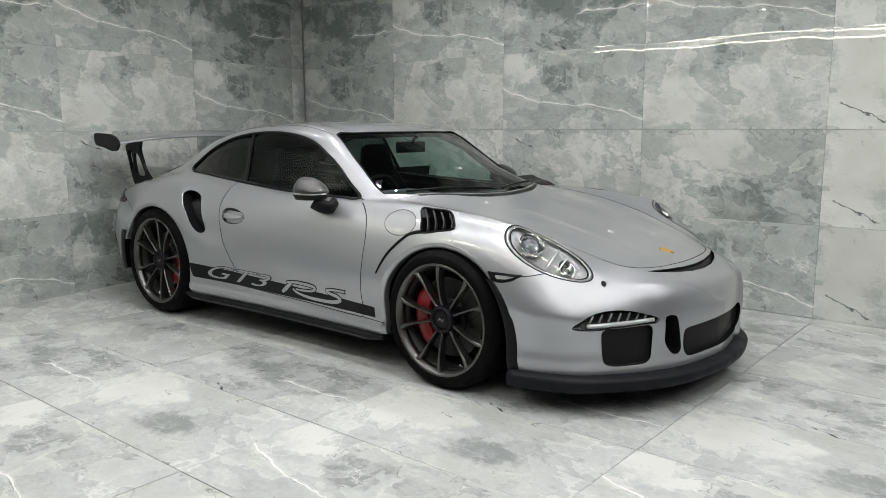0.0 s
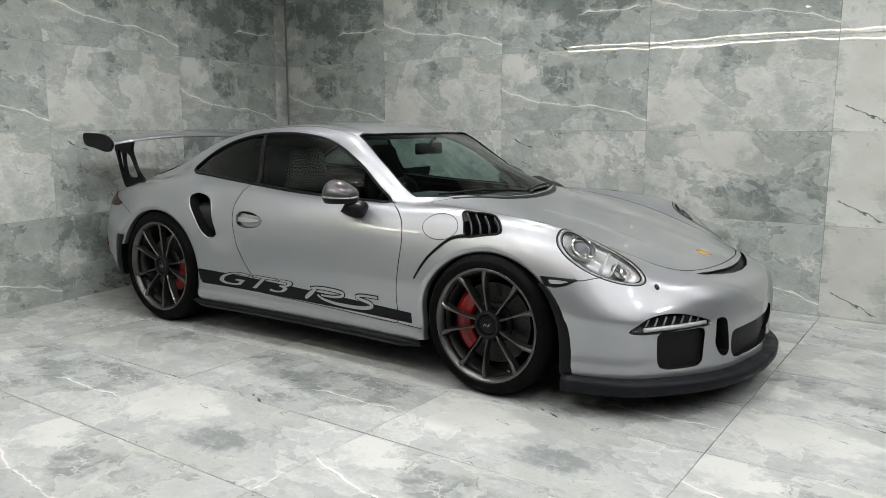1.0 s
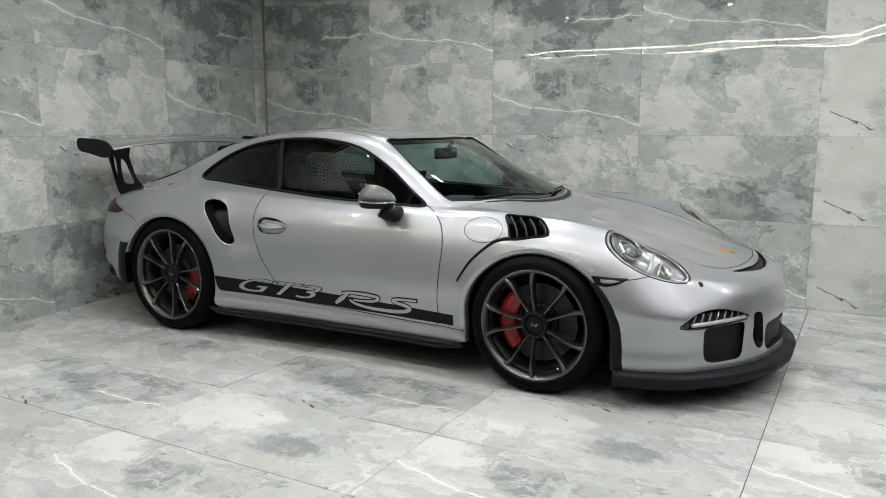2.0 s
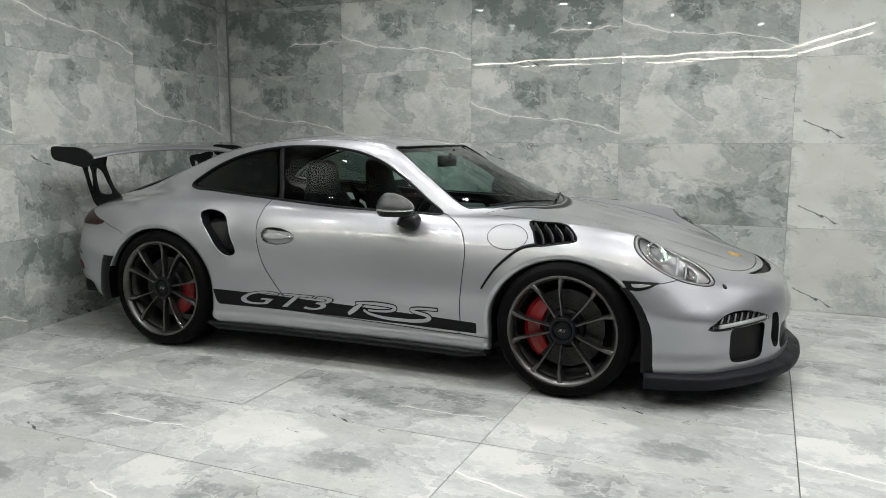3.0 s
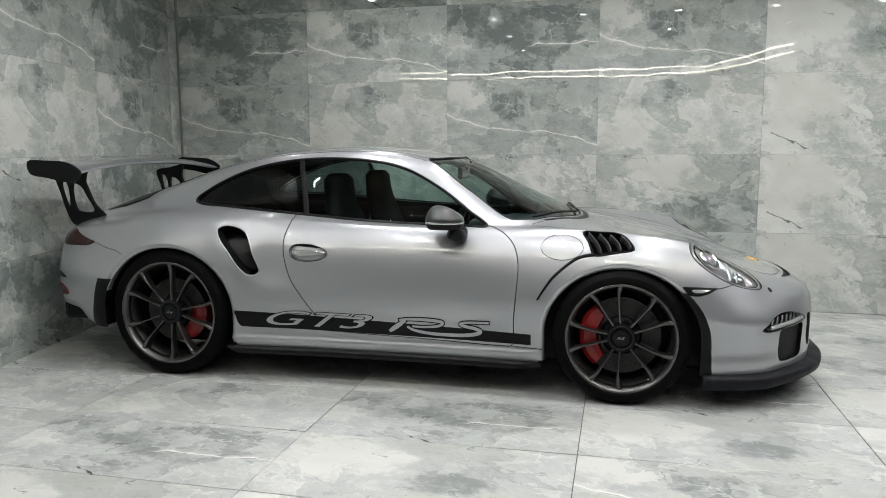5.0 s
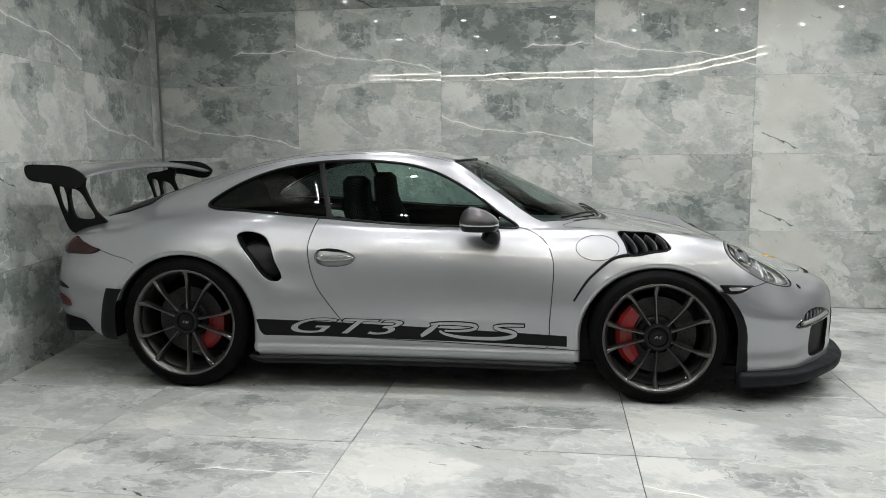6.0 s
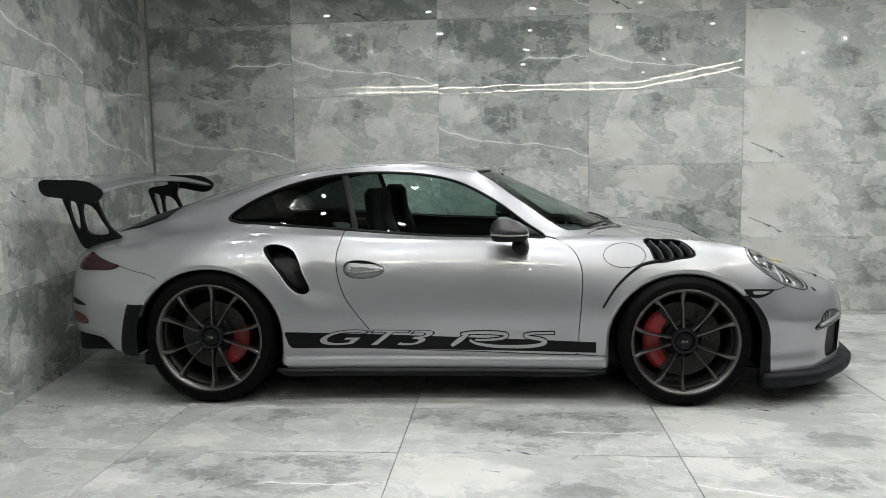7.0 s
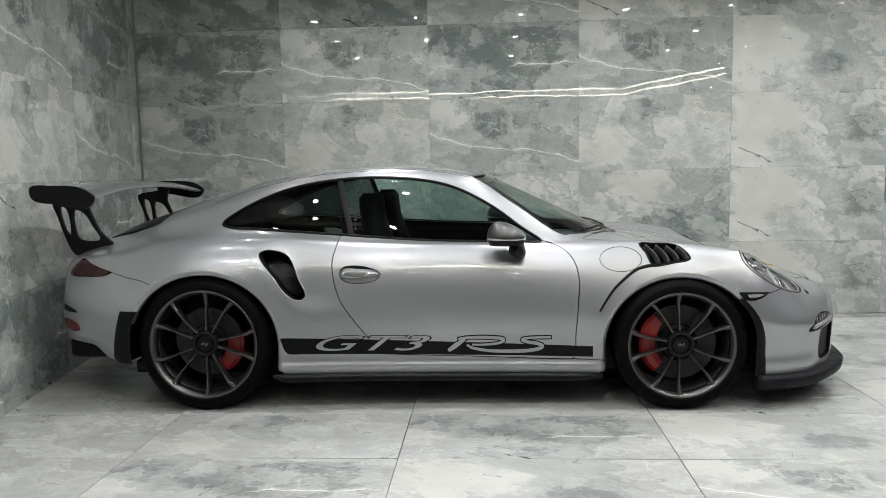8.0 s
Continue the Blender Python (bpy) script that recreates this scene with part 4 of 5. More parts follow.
# stripe with lettering along the sills
STEM = [(.015, .04), (.09, .40), (.175, .80)]
BOWL = [(.11, .80), (.19, .88), (.30, .91), (.42, .90), (.52, .84), (.535, .70), (.47, .52), (.34, .44), (.24, .44)]
SWEEP = [(.19, .42), (.26, .20), (.42, .05), (.58, .03), (.73, .06), (.85, .18), (.90, .38), (.85, .54), (.75, .65), (.71, .78), (.78, .90), (.98, .95)]
for s in (-1, 1):
    n = 90
    low, high = [], []
    for i in range(n + 1):
        x = -.816 + 1.603 * i / n
        f = (x + .816) / 1.603
        zl, zh = .304 - .030 * f, .390 - .060 * f
        if x < -.77:
            zl += .07 * ((-.77 - x) / .046) ** 2.5
        low.append(Vector((x, s * .9, zl)))
        high.append(Vector((x, s * .9, zh)))
    part("side_stripe", ribbon(low, high, SIDE[s], .0012, 5, .001), M_STRIPE, car, "black side stripe with silver lettering")


def flat_letters(text, width, height, shear=.35):
    """Letters of that size, upright in the x-z plane, facing -y."""
    cu = bpy.data.curves.new("letters", "FONT")
    cu.body, cu.size, cu.shear, cu.resolution_u, cu.extrude = text, 1.0, shear, 3, .02
    ob = new("letters", cu)
    bpy.context.view_layer.update()
    me = bpy.data.meshes.new_from_object(ob.evaluated_get(bpy.context.evaluated_depsgraph_get()))
    bpy.data.objects.remove(ob)
    xs, ys = [v.co.x for v in me.vertices], [v.co.y for v in me.vertices]
    for v in me.vertices:
        v.co = Vector(((v.co.x - (min(xs) + max(xs)) / 2) / (max(xs) - min(xs)) * width, -v.co.z * .06, (v.co.y - (min(ys) + max(ys)) / 2) / (max(ys) - min(ys)) * height))
    return me


def lettering(text, x0, x1, z0, z1, slope, s, grow, lift, mat, name, y=.9, way=None, parent=None):
    cu = bpy.data.curves.new("lettering", "FONT")
    cu.body, cu.size, cu.shear, cu.resolution_u = text, 1.0, .45, 6
    ob = new("lettering", cu)
    bpy.context.view_layer.update()
    dg = bpy.context.evaluated_depsgraph_get()
    me = bpy.data.meshes.new_from_object(ob.evaluated_get(dg))
    xs, zs = [v.co.x for v in me.vertices], [v.co.y for v in me.vertices]
    u0, u1, v0, v1 = min(xs), max(xs), min(zs), max(zs)
    if grow:
        cu.offset = grow / (x1 - x0) * (u1 - u0) * .7
        bpy.context.view_layer.update()
        me = bpy.data.meshes.new_from_object(ob.evaluated_get(bpy.context.evaluated_depsgraph_get()))
    bpy.data.objects.remove(ob)
    bm = bmesh.new()
    bm.from_mesh(me)
    bmesh.ops.triangulate(bm, faces=bm.faces[:])
    for _ in range(2):
        bmesh.ops.subdivide_edges(bm, edges=[e for e in bm.edges if e.calc_length() > .12], cuts=1)
    bmesh.ops.triangulate(bm, faces=bm.faces[:])
    for v in bm.verts:
        u, w = (v.co.x - u0) / (u1 - u0), (v.co.y - v0) / (v1 - v0)
        if s > 0:
            x = x1 - u * (x1 - x0)
        else:
            x = x0 + u * (x1 - x0)
        z = z0 + w * (z1 - z0) - slope * (x - x0)
        hit, nor = on_body(Vector((x, s * y, z)), SIDE[s])
        v.co = hit + nor * lift
    bmesh.ops.recalc_face_normals(bm, faces=bm.faces)
    return part(name, bm, mat, parent or car)


for s in (-1, 1):
    lettering("GT3", -.635, -.045, .318, .398, .012, s, .012, .0026, M_STRIPE, "letter_outline")
    lettering("GT3", -.635, -.045, .318, .398, .012, s, 0, .0036, M_PAINT, "letters")
    # R and S in one sweep of the brush: stem, bowl, and the leg that runs on into the S
    for k, (strokes, half) in enumerate(((STEM, .0125), (BOWL, .0085), (SWEEP, .0098))):
        for name, grow, lift, mat in (("letter_outline", .0055, .0020 + .0004 * k, M_STRIPE), ("letters", 0, .0034 + .0004 * k, M_PAINT)):
            x0, x1 = (.04, .585)
            line = [Vector(((x0 + (x1 - x0) * u) if s < 0 else x1 - (x1 - x0) * u, s * .9, .306 + .084 * w - .012 * u * .545)) for u, w, _ in spline([Vector((u, w, 0)) for u, w in strokes], 5)]
            low, high = [], []
            for i, p in enumerate(line):
                t = (line[min(i + 1, len(line) - 1)] - line[max(i - 1, 0)]).normalized()
                f = i / (len(line) - 1)
                wide = half * (.62 + .38 * math.sin(min(1, f * 1.1) * math.pi)) + grow
                side = Vector((-t.z, 0, t.x)) * wide
                tip = t * (grow * (-1 if i == 0 else 1 if i == len(line) - 1 else 0))
                low.append(p - side + tip)
                high.append(p + side + tip)
            part(name, ribbon(low, high, SIDE[s], lift, 3, .0008), mat, car)

for s in (-1, 1):
    seam = [Vector((x, s * (curve(Y2, x) - .02), 1.2)) for x in (.175 - 1.45 * i / 40 for i in range(41))]
    part("roof_seam", body_line(seam, DOWN, .0017, -.0006), M_DARK_GAP, car)


# splitter, sills, rear valance
path = []
for i in range(33):
    x = 1.615 + .62 * math.sin(math.pi / 2 * i / 32)
    path.append(Vector((x, -curve(Y6, x), 0)))
path += [Vector((2.237, -.08, 0)), Vector((2.238, 0, 0))]
path += [Vector((p.x, -p.y, 0)) for p in reversed(path[:-1])]
verts, faces = [], []
for i, p in enumerate(path):
    t = (path[min(i + 1, len(path) - 1)] - path[max(i - 1, 0)]).normalized()
    out = Vector((t.y, -t.x, 0))
    f = max(0.0, (p.x - 1.7) / .54)
    rim = [(-.05, .178), (.004, .174), (.020 + f * .034, .164), (.026 + f * .040, .152), (.024 + f * .036, .120), (.010 + f * .018, .100), (-.06, .100)]
    verts += [p + out * o + Vector((0, 0, z)) for o, z in rim]
n = 7
faces = [(i * n + j, i * n + (j + 1) % n, (i + 1) * n + (j + 1) % n, (i + 1) * n + j) for i in range(len(path) - 1) for j in range(n)] + [tuple(range(n)), tuple(range((len(path) - 1) * n, len(path) * n))]
lip = outward(mesh_of("splitter", verts, faces, True))
part("splitter", lip, M_SPLITTER, car, "matt dark grey front splitter")
for s in (-1, 1):
    verts = []
    xs = [-.862 + 1.70 * i / 30 for i in range(31)]
    for x in xs:
        y, z = curve(Y6, x), curve(Z7, x)
        end = ease(-.862, -.80, x) * (1 - ease(.70, .838, x) * .75)
        verts += [Vector((x, s * (y + o), z + h * (.35 + .65 * end))) for o, h in ((-.04, .004), (-.006, .001), (.003, -.012), (.004, -.026), (-.010, -.042), (-.09, -.042))]
    n = 6
    faces = [(i * n + j, i * n + (j + 1) % n, (i + 1) * n + (j + 1) % n, (i + 1) * n + j) for i in range(30) for j in range(n)] + [tuple(range(n)), tuple(range(30 * n, 31 * n))]
    part("side_skirt", outward(mesh_of("side_skirt", verts, faces)), M_BLACK, car, "black side skirt")
part("rear_valance", box_bm(-2.06, -1.80, -.70, .70, .24, .36, .03), M_BLACK, car, "black rear valance")
part("underbody", box_bm(-1.75, 1.95, -.58, .58, .12, .20, .02), M_BLACK, car)
deck = [(-1.60, .30), (-1.63, .42), (-1.78, .44), (-1.93, .40), (-1.93, .05), (-1.60, .05)]
for s in (-1, 1):
    part("deck_vent", patch([Vector((x, s * y, 1)) for x, y in deck], DOWN, .003, 4, .004), M_BLACK, car, "black engine lid vent")

# rear wing
wing = new("rear_wing")
wing.parent = car
tagged(wing, "tall fixed rear wing with black end plates")
foil = [(-.02, .0), (.0, .011), (.05, .021), (.13, .022), (.22, .014), (.305, .004), (.305, -.001), (.2, -.006), (.1, -.012), (.02, -.012)]
verts, faces, n = [], [], len(foil)
for i in range(41):
    y = -.785 + 1.57 * i / 40
    z = 1.118 + .052 * (1 - (abs(y) / .785) ** 2.4)
    verts += [Vector((-1.845 - c, y, z + h + c * .10)) for c, h in foil]
faces = [(i * n + j, i * n + (j + 1) % n, (i + 1) * n + (j + 1) % n, (i + 1) * n + j) for i in range(40) for j in range(n)] + [tuple(range(n)), tuple(range(40 * n, 41 * n))]
part("blade", outward(mesh_of("blade", verts, faces, True)), M_PAINT, wing, "silver wing blade")
plate = [(-2.159, 1.189), (-2.043, 1.194), (-1.918, 1.187), (-1.86, 1.166), (-1.813, 1.125), (-1.845, 1.078), (-1.893, 1.068), (-2.037, 1.094), (-2.142, 1.114), (-2.165, 1.15)]
strut = [(-2.188, 1.10), (-2.16, 1.0), (-2.125, .89), (-2.075, .80), (-1.96, .80), (-1.85, .845), (-1.92, .92), (-1.96, 1.0), (-1.985, 1.07), (-1.97, 1.14), (-2.08, 1.125)]
hole_a = [(-2.15, 1.07), (-2.112, 1.06), (-2.092, .93), (-2.098, .905), (-2.122, .93)]
hole_b = [(-2.071, 1.05), (-2.013, 1.035), (-1.965, .96), (-1.925, .89), (-1.94, .878), (-2.04, .884), (-2.062, .91)]
for s in (-1, 1):
    v, f = prism(side_outline(plate, s, .778, 4), (0, s * .016, 0))
    ob = part("end_plate", outward(mesh_of("end_plate", v, f)), M_BLACK, wing, "black wing end plate")
    solid = outward(mesh_of("strut", *prism(side_outline(strut, s, .52, 3), (0, s * .022, 0))))
    holes = joined(prism(side_outline(hole_a, s, .40, 3), (0, s * .3, 0)), prism(side_outline(hole_b, s, .40, 3), (0, s * .3, 0)))
    part("strut", cut(solid, [("DIFFERENCE", holes)]), M_BLACK, wing, "black wing support")

# door mirrors
for s in (-1, 1):
    mirror = new("door_mirror")
    mirror.parent = car
    tagged(mirror, "door mirror with gloss black cap")
    for name, lo, hi, mat in (("cap", .22, 1.0, M_GLOSS_CAP), ("band", .13, .22, M_CHROME), ("base_shell", -.16, .13, M_BLACK)):
        verts, faces, nu, nv = [], [], 36, 12
        for j in range(nv + 1):
            w = lo + (hi - lo) * j / nv
            h = w * 1.0
            r = math.sqrt(max(0.0, 1 - (max(w - .2, 0) / .8) ** 2)) if w > .2 else 1 - .35 * ((.2 - w) / .55) ** 2
            if name == "band":
                r *= 1.012
            for i in range(nu):
                t = 2 * math.pi * i / nu
                cx, cy = math.cos(t), math.sin(t)
                px = (.105 if cx > 0 else .092) * r * math.copysign(abs(cx) ** .85, cx)
                verts.append(Vector((.345 + px, s * (.885 + .088 * r * cy), .872 + .100 * h * (1 - .28 * px / .1 * max(0, w)))))
        for j in range(nv):
            for i in range(nu):
                faces.append((j * nu + i, j * nu + (i + 1) % nu, (j + 1) * nu + (i + 1) % nu, (j + 1) * nu + i))
        faces += [tuple(range(nu))[::-1], tuple(range(nv * nu, (nv + 1) * nu))]
        part(name, outward(mesh_of(name, verts, faces, name != "base_shell")), mat, mirror)
    part("arm", tube(spline([Vector((.385, s * .90, .845)), Vector((.415, s * .87, .822)), Vector((.425, s * .825, .812)), Vector((.42, s * .78, .83))], 5), .028, False, 12, 1.3), M_BLACK, mirror)


# ---- cabin ----
def rounded(name, x0, x1, y0, y1, z0, z1, bevel, mat, parent, at=None, label=""):
    ob = part(name, box_bm(x0, x1, y0, y1, z0, z1, bevel, 4), mat, parent, label)
    ob.data.shade_smooth()
    if at is not None:
        ob.matrix_world = at
    return ob


for y in (-.37, .37):
    seat = new("bucket_seat")
    seat.parent = car
    tagged(seat, "black leather bucket seat")
    rounded("cushion", -.24, .24, y - .25, y + .25, .34, .50, .05, M_LEATHER, seat)
    back = [(-.24, .24, .42), (-.29, .265, .62), (-.34, .255, .80), (-.375, .205, .90), (-.39, .155, .955), (-.395, .135, 1.0), (-.40, .128, 1.05), (-.402, .118, 1.085), (-.404, .095, 1.105), (-.405, .05, 1.115)]
    verts, faces = [], []
    for x, w, z in back:
        for k in range(12):
            t = 2 * math.pi * k / 12
            verts.append(Vector((x + (.07 if w > .1 else .05) * math.cos(t), y + w * math.copysign(abs(math.sin(t)) ** .6, math.sin(t)), z)))
    faces = [(i * 12 + j, i * 12 + (j + 1) % 12, (i + 1) * 12 + (j + 1) % 12, (i + 1) * 12 + j) for i in range(len(back) - 1) for j in range(12)] + [tuple(range(12))[::-1], tuple(range(12 * (len(back) - 1), 12 * len(back)))]
    part("backrest", outward(mesh_of("backrest", verts, faces, True)), M_LEATHER, seat)
rounded("dashboard", .42, .86, -.66, .66, .60, .815, .06, M_DASH, car, None, "dark dashboard")
rounded("gauge_hood", .40, .60, -.55, -.17, .79, .875, .035, M_DASH, car)
rounded("rear_shelf", -1.15, -.66, -.52, .52, .70, .80, .04, M_LEATHER, car)
wheel_ring = [Vector((0, .18 * math.cos(t), .18 * math.sin(t))) for t in (2 * math.pi * k / 40 for k in range(40))]
tilt = pose(.30, -.37, .78, 0, 22, 0)
steer = part("steering_wheel", tube(wheel_ring, .016, True, 10, 1, (1, 0, 0)), M_LEATHER, car, "black steering wheel")
steer.matrix_world = tilt
for k in (90, 210, 330):
    sp = part("steering_spoke", box_bm(-.008, .008, -.018, .018, .0, .175, .005), M_DASH, steer)
    sp.matrix_world = tilt @ pose(0, 0, 0, k - 90, 0, 0)
rounded("hub_pad", -.025, .03, -.07, .07, -.06, .06, .02, M_LEATHER, steer, tilt)
rounded("rear_view_mirror", .255, .285, -.13, .13, 1.075, 1.145, .014, M_BLACK, car, None, "black interior mirror")
part("mirror_stem", tube([(.27, 0, 1.12), (.30, 0, 1.16), (.32, 0, 1.175)], .012), M_BLACK, car)


# ---- wheels ----
def spoke_mesh(rim, bend):
    """One blade of a forked pair: thin on its face, deep behind, and its tip swept towards its partner."""
    rows, n = [], 18
    for i in range(n + 1):
        f = i / n
        r = .056 + (rim - .014 - .056) * f
        y = .034 - .010 * math.sin(f * math.pi) - .026 * f ** 2
        tip = max(0, f - .70) / .30
        w = .0078 - .0030 * math.sin(min(f * 1.3, 1) * math.pi) + .0045 * tip ** 1.5
        inner, outer = w + .016 * tip ** 2.2, w + .002 * tip
        side = bend * (.010 * tip ** 2 - .0015 * math.sin(f * math.pi))
        d = .034 + .016 * f
        lo, hi = (outer, inner) if bend > 0 else (inner, outer)
        rows.append([Vector((r, y, side - w * .5)), Vector((r, y, side + w * .5)), Vector((r, y + .005, side + w)), Vector((r, y + d, side + hi)), Vector((r, y + d, side - lo)), Vector((r, y + .005, side - w))])
    v = [p for r in rows for p in r]
    f = [(i * 6 + j, i * 6 + (j + 1) % 6, i * 6 + 6 + (j + 1) % 6, i * 6 + 6 + j) for i in range(n) for j in range(6)]
    return outward(mesh_of("spoke", v, f + [tuple(range(6)), tuple(range(6 * n, 6 * n + 6))]))


def wheel(x, y, r, width, rim, s, front):
    w = new("wheel")
    w.parent = car
    w.matrix_world = pose(x, y, r, 0, 0, 0 if s < 0 else 180)
    tagged(w, "dark satin ten-spoke centre-lock wheel with low tyre")
    h = width
    tyre = [(.012, rim - .012), (.001, rim + .002), (-.003, rim + .008), (.001, rim + .014), (-.007, (r + rim) / 2), (.004, r - .024), (.009, r - .020), (.022, r - .006), (.045, r), (h - .045, r), (h - .022, r - .006), (h, (r + rim) / 2), (h - .012, rim - .012)]
    part("tyre", mesh_of("tyre", *lathe(tyre, 112), True), M_RUBBER, w, "black low-profile tyre")
    lip = [(.006, rim + .001), (.0, rim - .003), (.002, rim - .012), (.014, rim - .017), (.022, rim - .024), (.045, rim - .028), (.045, rim - .006), (.02, rim - .004)]
    part("rim", mesh_of("rim", *lathe(lip, 112), True), M_RIM, w, "satin grey rim")
    part("barrel", mesh_of("barrel", *lathe([(.04, rim - .010), (.04, rim - .020), (.10, rim - .04), (h - .02, rim - .03), (h - .02, rim - .012)], 96), True), M_BARREL, w)
    part("centre_ring", mesh_of("centre_ring", *lathe([(.030, .048), (.018, .052), (.016, .060), (.022, .066), (.07, .072), (.07, .048)], 56), True), M_SPLITTER, w, "dark centre-lock ring")
    part("centre_cap", mesh_of("centre_cap", *lathe([(.028, 0), (.024, .03), (.026, .044), (.032, .05), (.06, .05), (.06, 0)], 48), True), M_BLACK, w, "black centre-lock cap")
    cap = part("cap_letters", flat_letters("RS", .038, .0135), M_LAMP_BOWL, w)
    cap.matrix_basis = Matrix.Translation((0, .0235, 0)) @ pose(0, 0, 0, 0, 0 if front else 188, 0)
    blades = {-1: spoke_mesh(rim, -1), 1: spoke_mesh(rim, 1)}
    for k in range(5):
        for half in (-1, 1):
            sp = part("spoke", blades[half], M_RIM, w)
            sp.matrix_parent_inverse = Matrix()
            sp.matrix_basis = pose(0, 0, 0, 0, -((36.8 if front else -1.5) + 72 * k + 14.5 * half), 0)
    disc = .192 if front else .180
    part("brake_disc", mesh_of("brake_disc", *lathe([(.10, .095), (.096, disc), (.128, disc), (.128, .095)], 72), False), M_DISC, w, "drilled grey brake disc")
    part("brake_bell", mesh_of("brake_bell", *lathe([(.085, .0), (.085, .085), (.10, .10), (.14, .10), (.14, 0)], 48), True), M_BLACK, w)
    v, f = [], []
    for k in range(20):
        for j, rr in enumerate((.115, .137, .159, .178)):
            if rr > disc - .01:
                continue
            t = 2 * math.pi * (k + j * .25) / 20
            base = len(v)
            for q in range(8):
                u = math.pi * q / 4
                v.append(Vector((rr * math.cos(t) + .0042 * math.cos(u), .0945, rr * math.sin(t) + .0042 * math.sin(u))))
            f.append(tuple(range(base, base + 8)))
    tagged(part("disc_hole", outward(mesh_of("disc_hole", v, f)), M_BLACK, w, "drilled holes of the brake disc"), kind="stuff")
    lead = -1 if front else 1
    v, f, m = [], [], 0
    prof = [(.080, .112), (.070, .120), (.064, .150), (.064, .182), (.076, .204), (.15, .206), (.15, .112)]
    if not front:
        prof = [(a + .01, b - .012) for a, b in prof]
    for i in range(17):
        t = (-.86 + 1.72 * i / 16) + math.pi if lead < 0 else -.38 + .62 * (-1 + i / 8)
        e = 1 - .22 * (abs(i - 8) / 8) ** 4 - .07 * math.exp(-((i - 8) / 1.3) ** 2) * (1 if front else 0)
        for a, b in prof:
            rr = .168 + (b - .168) * e
            v.append(Vector((rr * math.cos(t) * (1 if s < 0 else -1), a, rr * math.sin(t))))
    m = len(prof)
    f = [(i * m + j, i * m + (j + 1) % m, (i + 1) * m + (j + 1) % m, (i + 1) * m + j) for i in range(16) for j in range(m)] + [tuple(range(m)), tuple(range(16 * m, 17 * m))]
    part("brake_caliper", outward(mesh_of("brake_caliper", v, f)), M_RED, w, "red brake caliper")
    part("valve", tube([(0.0, .012, -(rim - .03)), (0, .0, -(rim - .045))], .0045), M_CHROME, w).matrix_basis = pose(0, 0, 0, 0, -35, 0)
    return w


wheel(1.228, -.890, .335, .25, .272, -1, True)
wheel(1.228, .890, .335, .25, .272, 1, True)
wheel(-1.228, -.896, .355, .30, .288, -1, False)
wheel(-1.228, .896, .355, .30, .288, 1, False)


# ---- tiles ----
# seed, tone, dark field (u, v, size), light field, vein (height, slope, curl), where the vein starts, crack (u, v, length)
NO_VEIN, NO_CRACK = (9, 0, 0), (0, 9, .1)
PRINTS = {
    "long_vein": (1.3, -.15, (-.06, .10, .20), (-.45, .16, .18), (-.105, -.05, -.43), -9, NO_CRACK),
    "wedge": (2.1, .45, (.02, .21, .20), (-.42, -.10, .26), NO_VEIN, 0, NO_CRACK),
    "short_vein": (4.6, -.50, (.12, .08, .40), (-.52, -.02, .17), (-.04, .02, .05), .08, (-.15, -.24, .3)),
    "cracked": (5.2, .50, (.46, .02, .20), (-.30, .16, .30), NO_VEIN, 0, (-.56, -.135, .30)),
    "mixed": (6.7, .20, (-.35, -.16, .26), (.20, .14, .24), NO_VEIN, 0, (-.50, .24, .20)),
    "low_cloud": (7.9, .30, (.10, -.22, .30), (-.10, .20, .30), NO_VEIN, 0, NO_CRACK),
    "pale": (8.3, .65, (.12, -.10, .17), (-.35, .05, .30), NO_VEIN, 0, NO_CRACK),
    "shade": (9.4, -.55, (-.25, .10, .42), (.42, -.05, .16), NO_VEIN, 0, (-.10, -.22, .34)),
}


def tile_mesh(w, h, print_name, thick=0.008, joint=0.0007, chamfer=0.0006):
    a, b, c = w / 2 - joint, h / 2 - joint, chamfer
    v = [(-a, -b, -thick), (a, -b, -thick), (a, b, -thick), (-a, b, -thick), (-a, -b, -c), (a, -b, -c), (a, b, -c), (-a, b, -c), (-a + c, -b + c, 0), (a - c, -b + c, 0), (a - c, b - c, 0), (-a + c, b - c, 0)]
    f = [(8, 9, 10, 11)] + [(i, (i + 1) % 4, (i + 1) % 4 + 4, i + 4) for i in range(4)] + [(i + 4, (i + 1) % 4 + 4, (i + 1) % 4 + 8, i + 8) for i in range(4)]
    me = mesh_of("tile", v, f)
    for name, value in zip(("seed", "tone", "dark_field", "light_field", "vein", "vein_start", "crack"), PRINTS[print_name]):
        if isinstance(value, tuple):
            layer = me.attributes.new(name, "FLOAT_VECTOR", "POINT")
            for d in layer.data:
                d.vector = value
        else:
            layer = me.attributes.new(name, "FLOAT", "POINT")
            for d in layer.data:
                d.value = value
    return me


MESHES = {}


def tile(w, h, print_name, mat, parent, at):
    key = (round(w, 3), round(h, 3), print_name, mat.name)
    if key not in MESHES:
        MESHES[key] = tile_mesh(w, h, print_name) if mat is M_WALL else tile_mesh(w, h, print_name, .008, .0016, .0012)
        MESHES[key].materials.append(mat)
    ob = part("tile", MESHES[key], None, parent)
    ob.matrix_parent_inverse = parent.matrix_world.inverted()
    ob.matrix_basis = at @ pose(0, 0, 0, random.gauss(0, .10), random.gauss(0, .10), 0)
    return ob


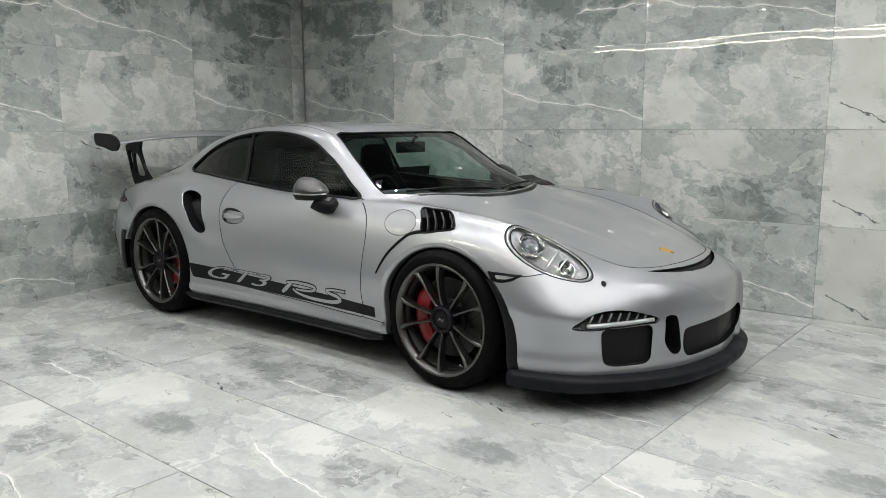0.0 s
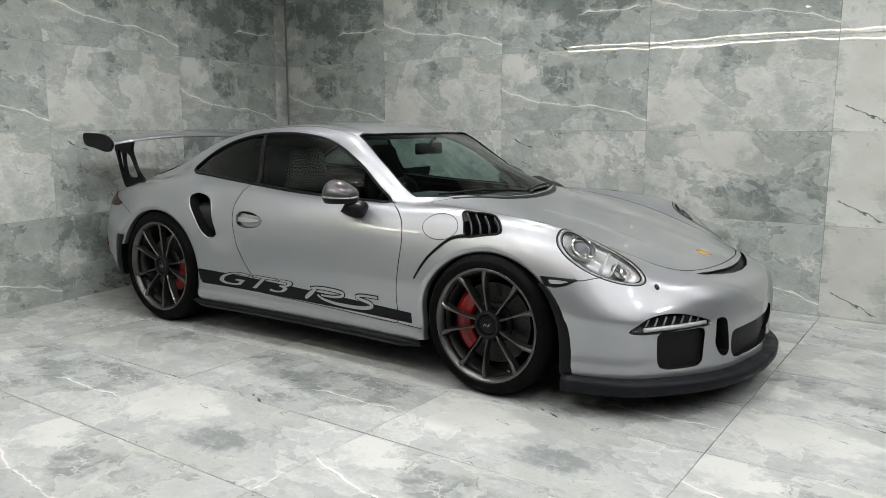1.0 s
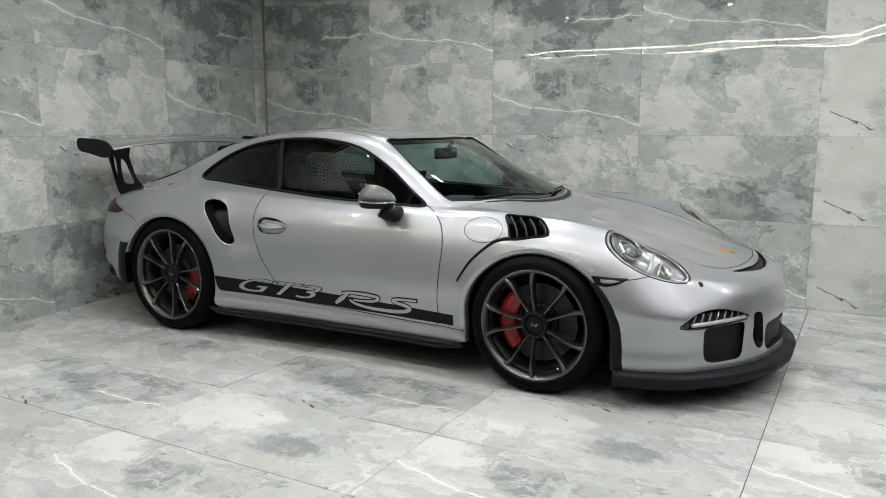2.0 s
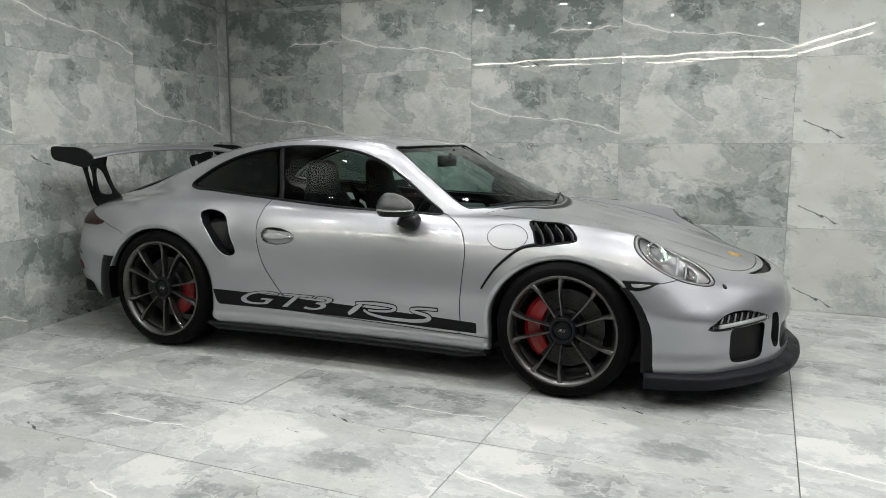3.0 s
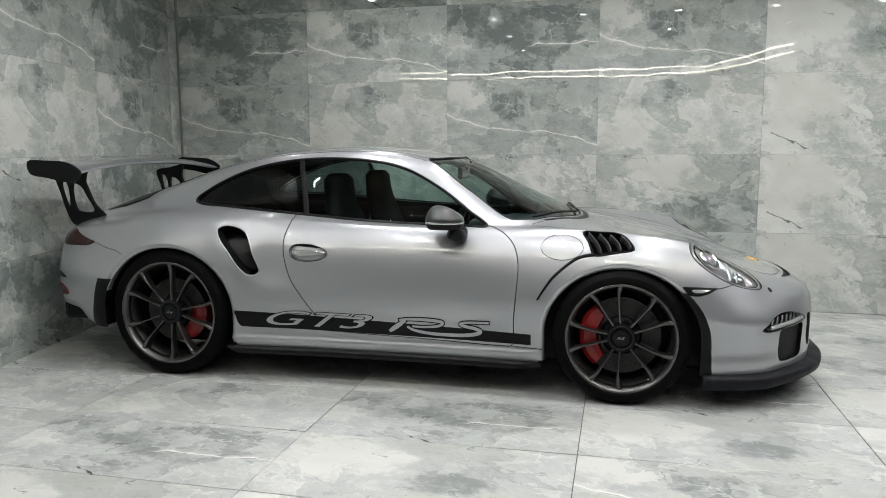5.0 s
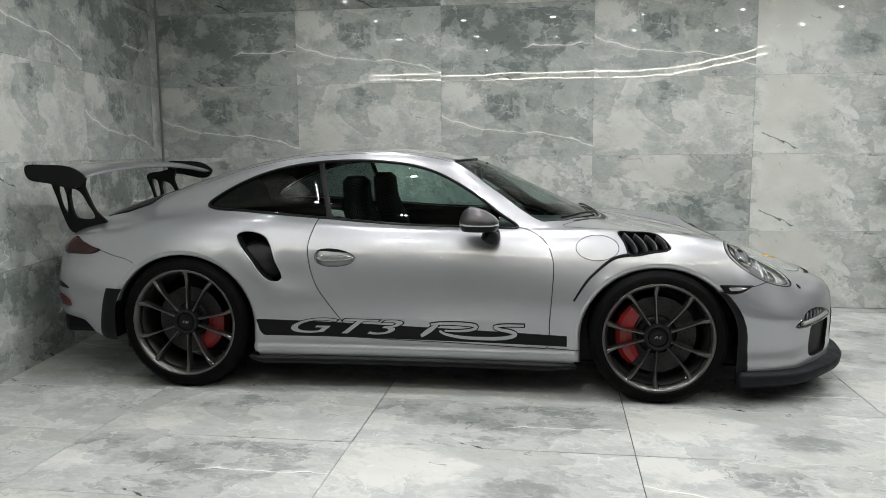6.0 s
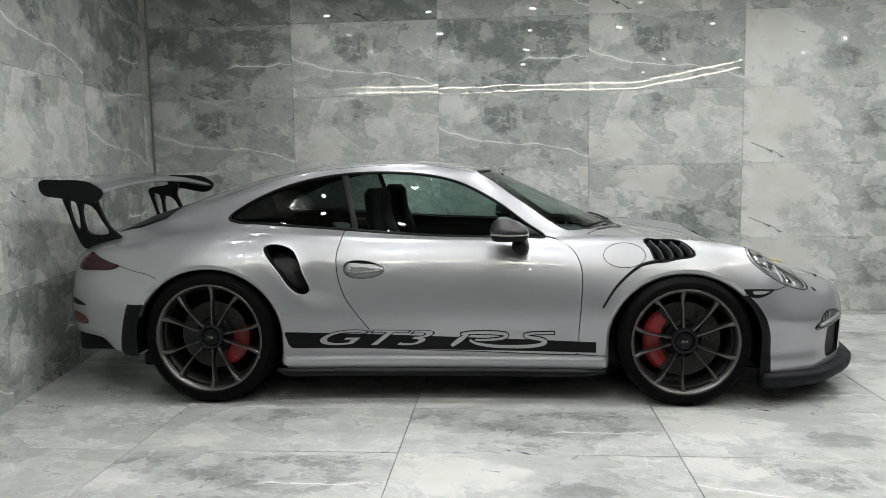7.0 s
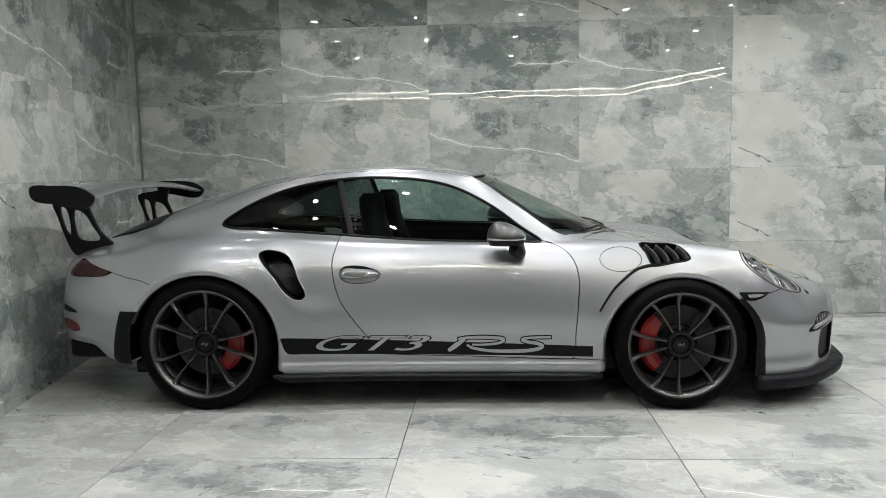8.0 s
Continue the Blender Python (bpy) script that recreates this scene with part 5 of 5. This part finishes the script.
ROWS_NORTH = [
    ["long_vein", "wedge", "mixed", "long_vein", "cracked", "mixed", "long_vein", "wedge", "short_vein"],
    ["wedge", "mixed", "mixed", "low_cloud", "cracked", "shade", "wedge", "mixed", "wedge"],
    ["long_vein", "wedge", "long_vein", "wedge", "cracked", "mixed", "long_vein", "wedge", "mixed"],
    ["short_vein", "long_vein", "short_vein", "long_vein", "pale", "mixed", "wedge", "long_vein", "shade"],
    ["shade", "shade", "long_vein", "cracked", "mixed", "long_vein", "mixed", "wedge", "shade"],
]
bpy.context.view_layer.update()
for r, names in enumerate(ROWS_NORTH):
    z0, h = r * TILE_H, min(TILE_H, CEIL - r * TILE_H)
    for c, name in enumerate(names):
        tile(TILE_W, h, name, M_WALL, wall_north, pose(-2.668 + TILE_W * (c + .5), BACK, z0 + h / 2, 90, 0, 0))
# Fifth tile, lowest two rows: darker prints stand in for the car's shadow.
ROWS_WEST = [
    ["wedge", "short_vein", "long_vein", "short_vein", "shade", "mixed"],
    ["mixed", "wedge", "wedge", "mixed", "short_vein", "mixed"],
    ["wedge", "mixed", "long_vein", "wedge", "long_vein", "pale"],
    ["mixed", "wedge", "short_vein", "long_vein", "short_vein", "mixed"],
    ["shade", "mixed", "wedge", "mixed", "shade", "mixed"],
]
STOPS = [.565 + 1.245 * k for k in range(-3, 3)] + [3.225]
for r, names in enumerate(ROWS_WEST):
    z0, h = r * TILE_H, min(TILE_H, CEIL - r * TILE_H)
    for c, name in enumerate(names):
        s0, s1 = STOPS[c], STOPS[c + 1]
        tile(s1 - s0, h, name, M_WALL, wall_west, Matrix.Translation(left_wall((s0 + s1) / 2, z0 + h / 2)) @ pose(0, 0, 0, 90, 0, 90 + SLANT))
FLOOR_NAMES = ["wedge", "long_vein", "pale", "mixed", "low_cloud", "short_vein", "cracked", "long_vein"]
for i in range(-2, 6):
    for j in range(-12, 5):
        x0, y0 = -.142 + 1.203 * i, -.935 + .6075 * j
        if y0 > BACK - .01 or x0 + 1.2 < -2.9:
            continue
        d = min(.6075, BACK - .004 - y0)
        tile(1.203, d, FLOOR_NAMES[(i * 5 + j * 3) % 8], M_FLOOR, floor, pose(x0 + .6015, y0 + d / 2, 0, 0, 0, 0))
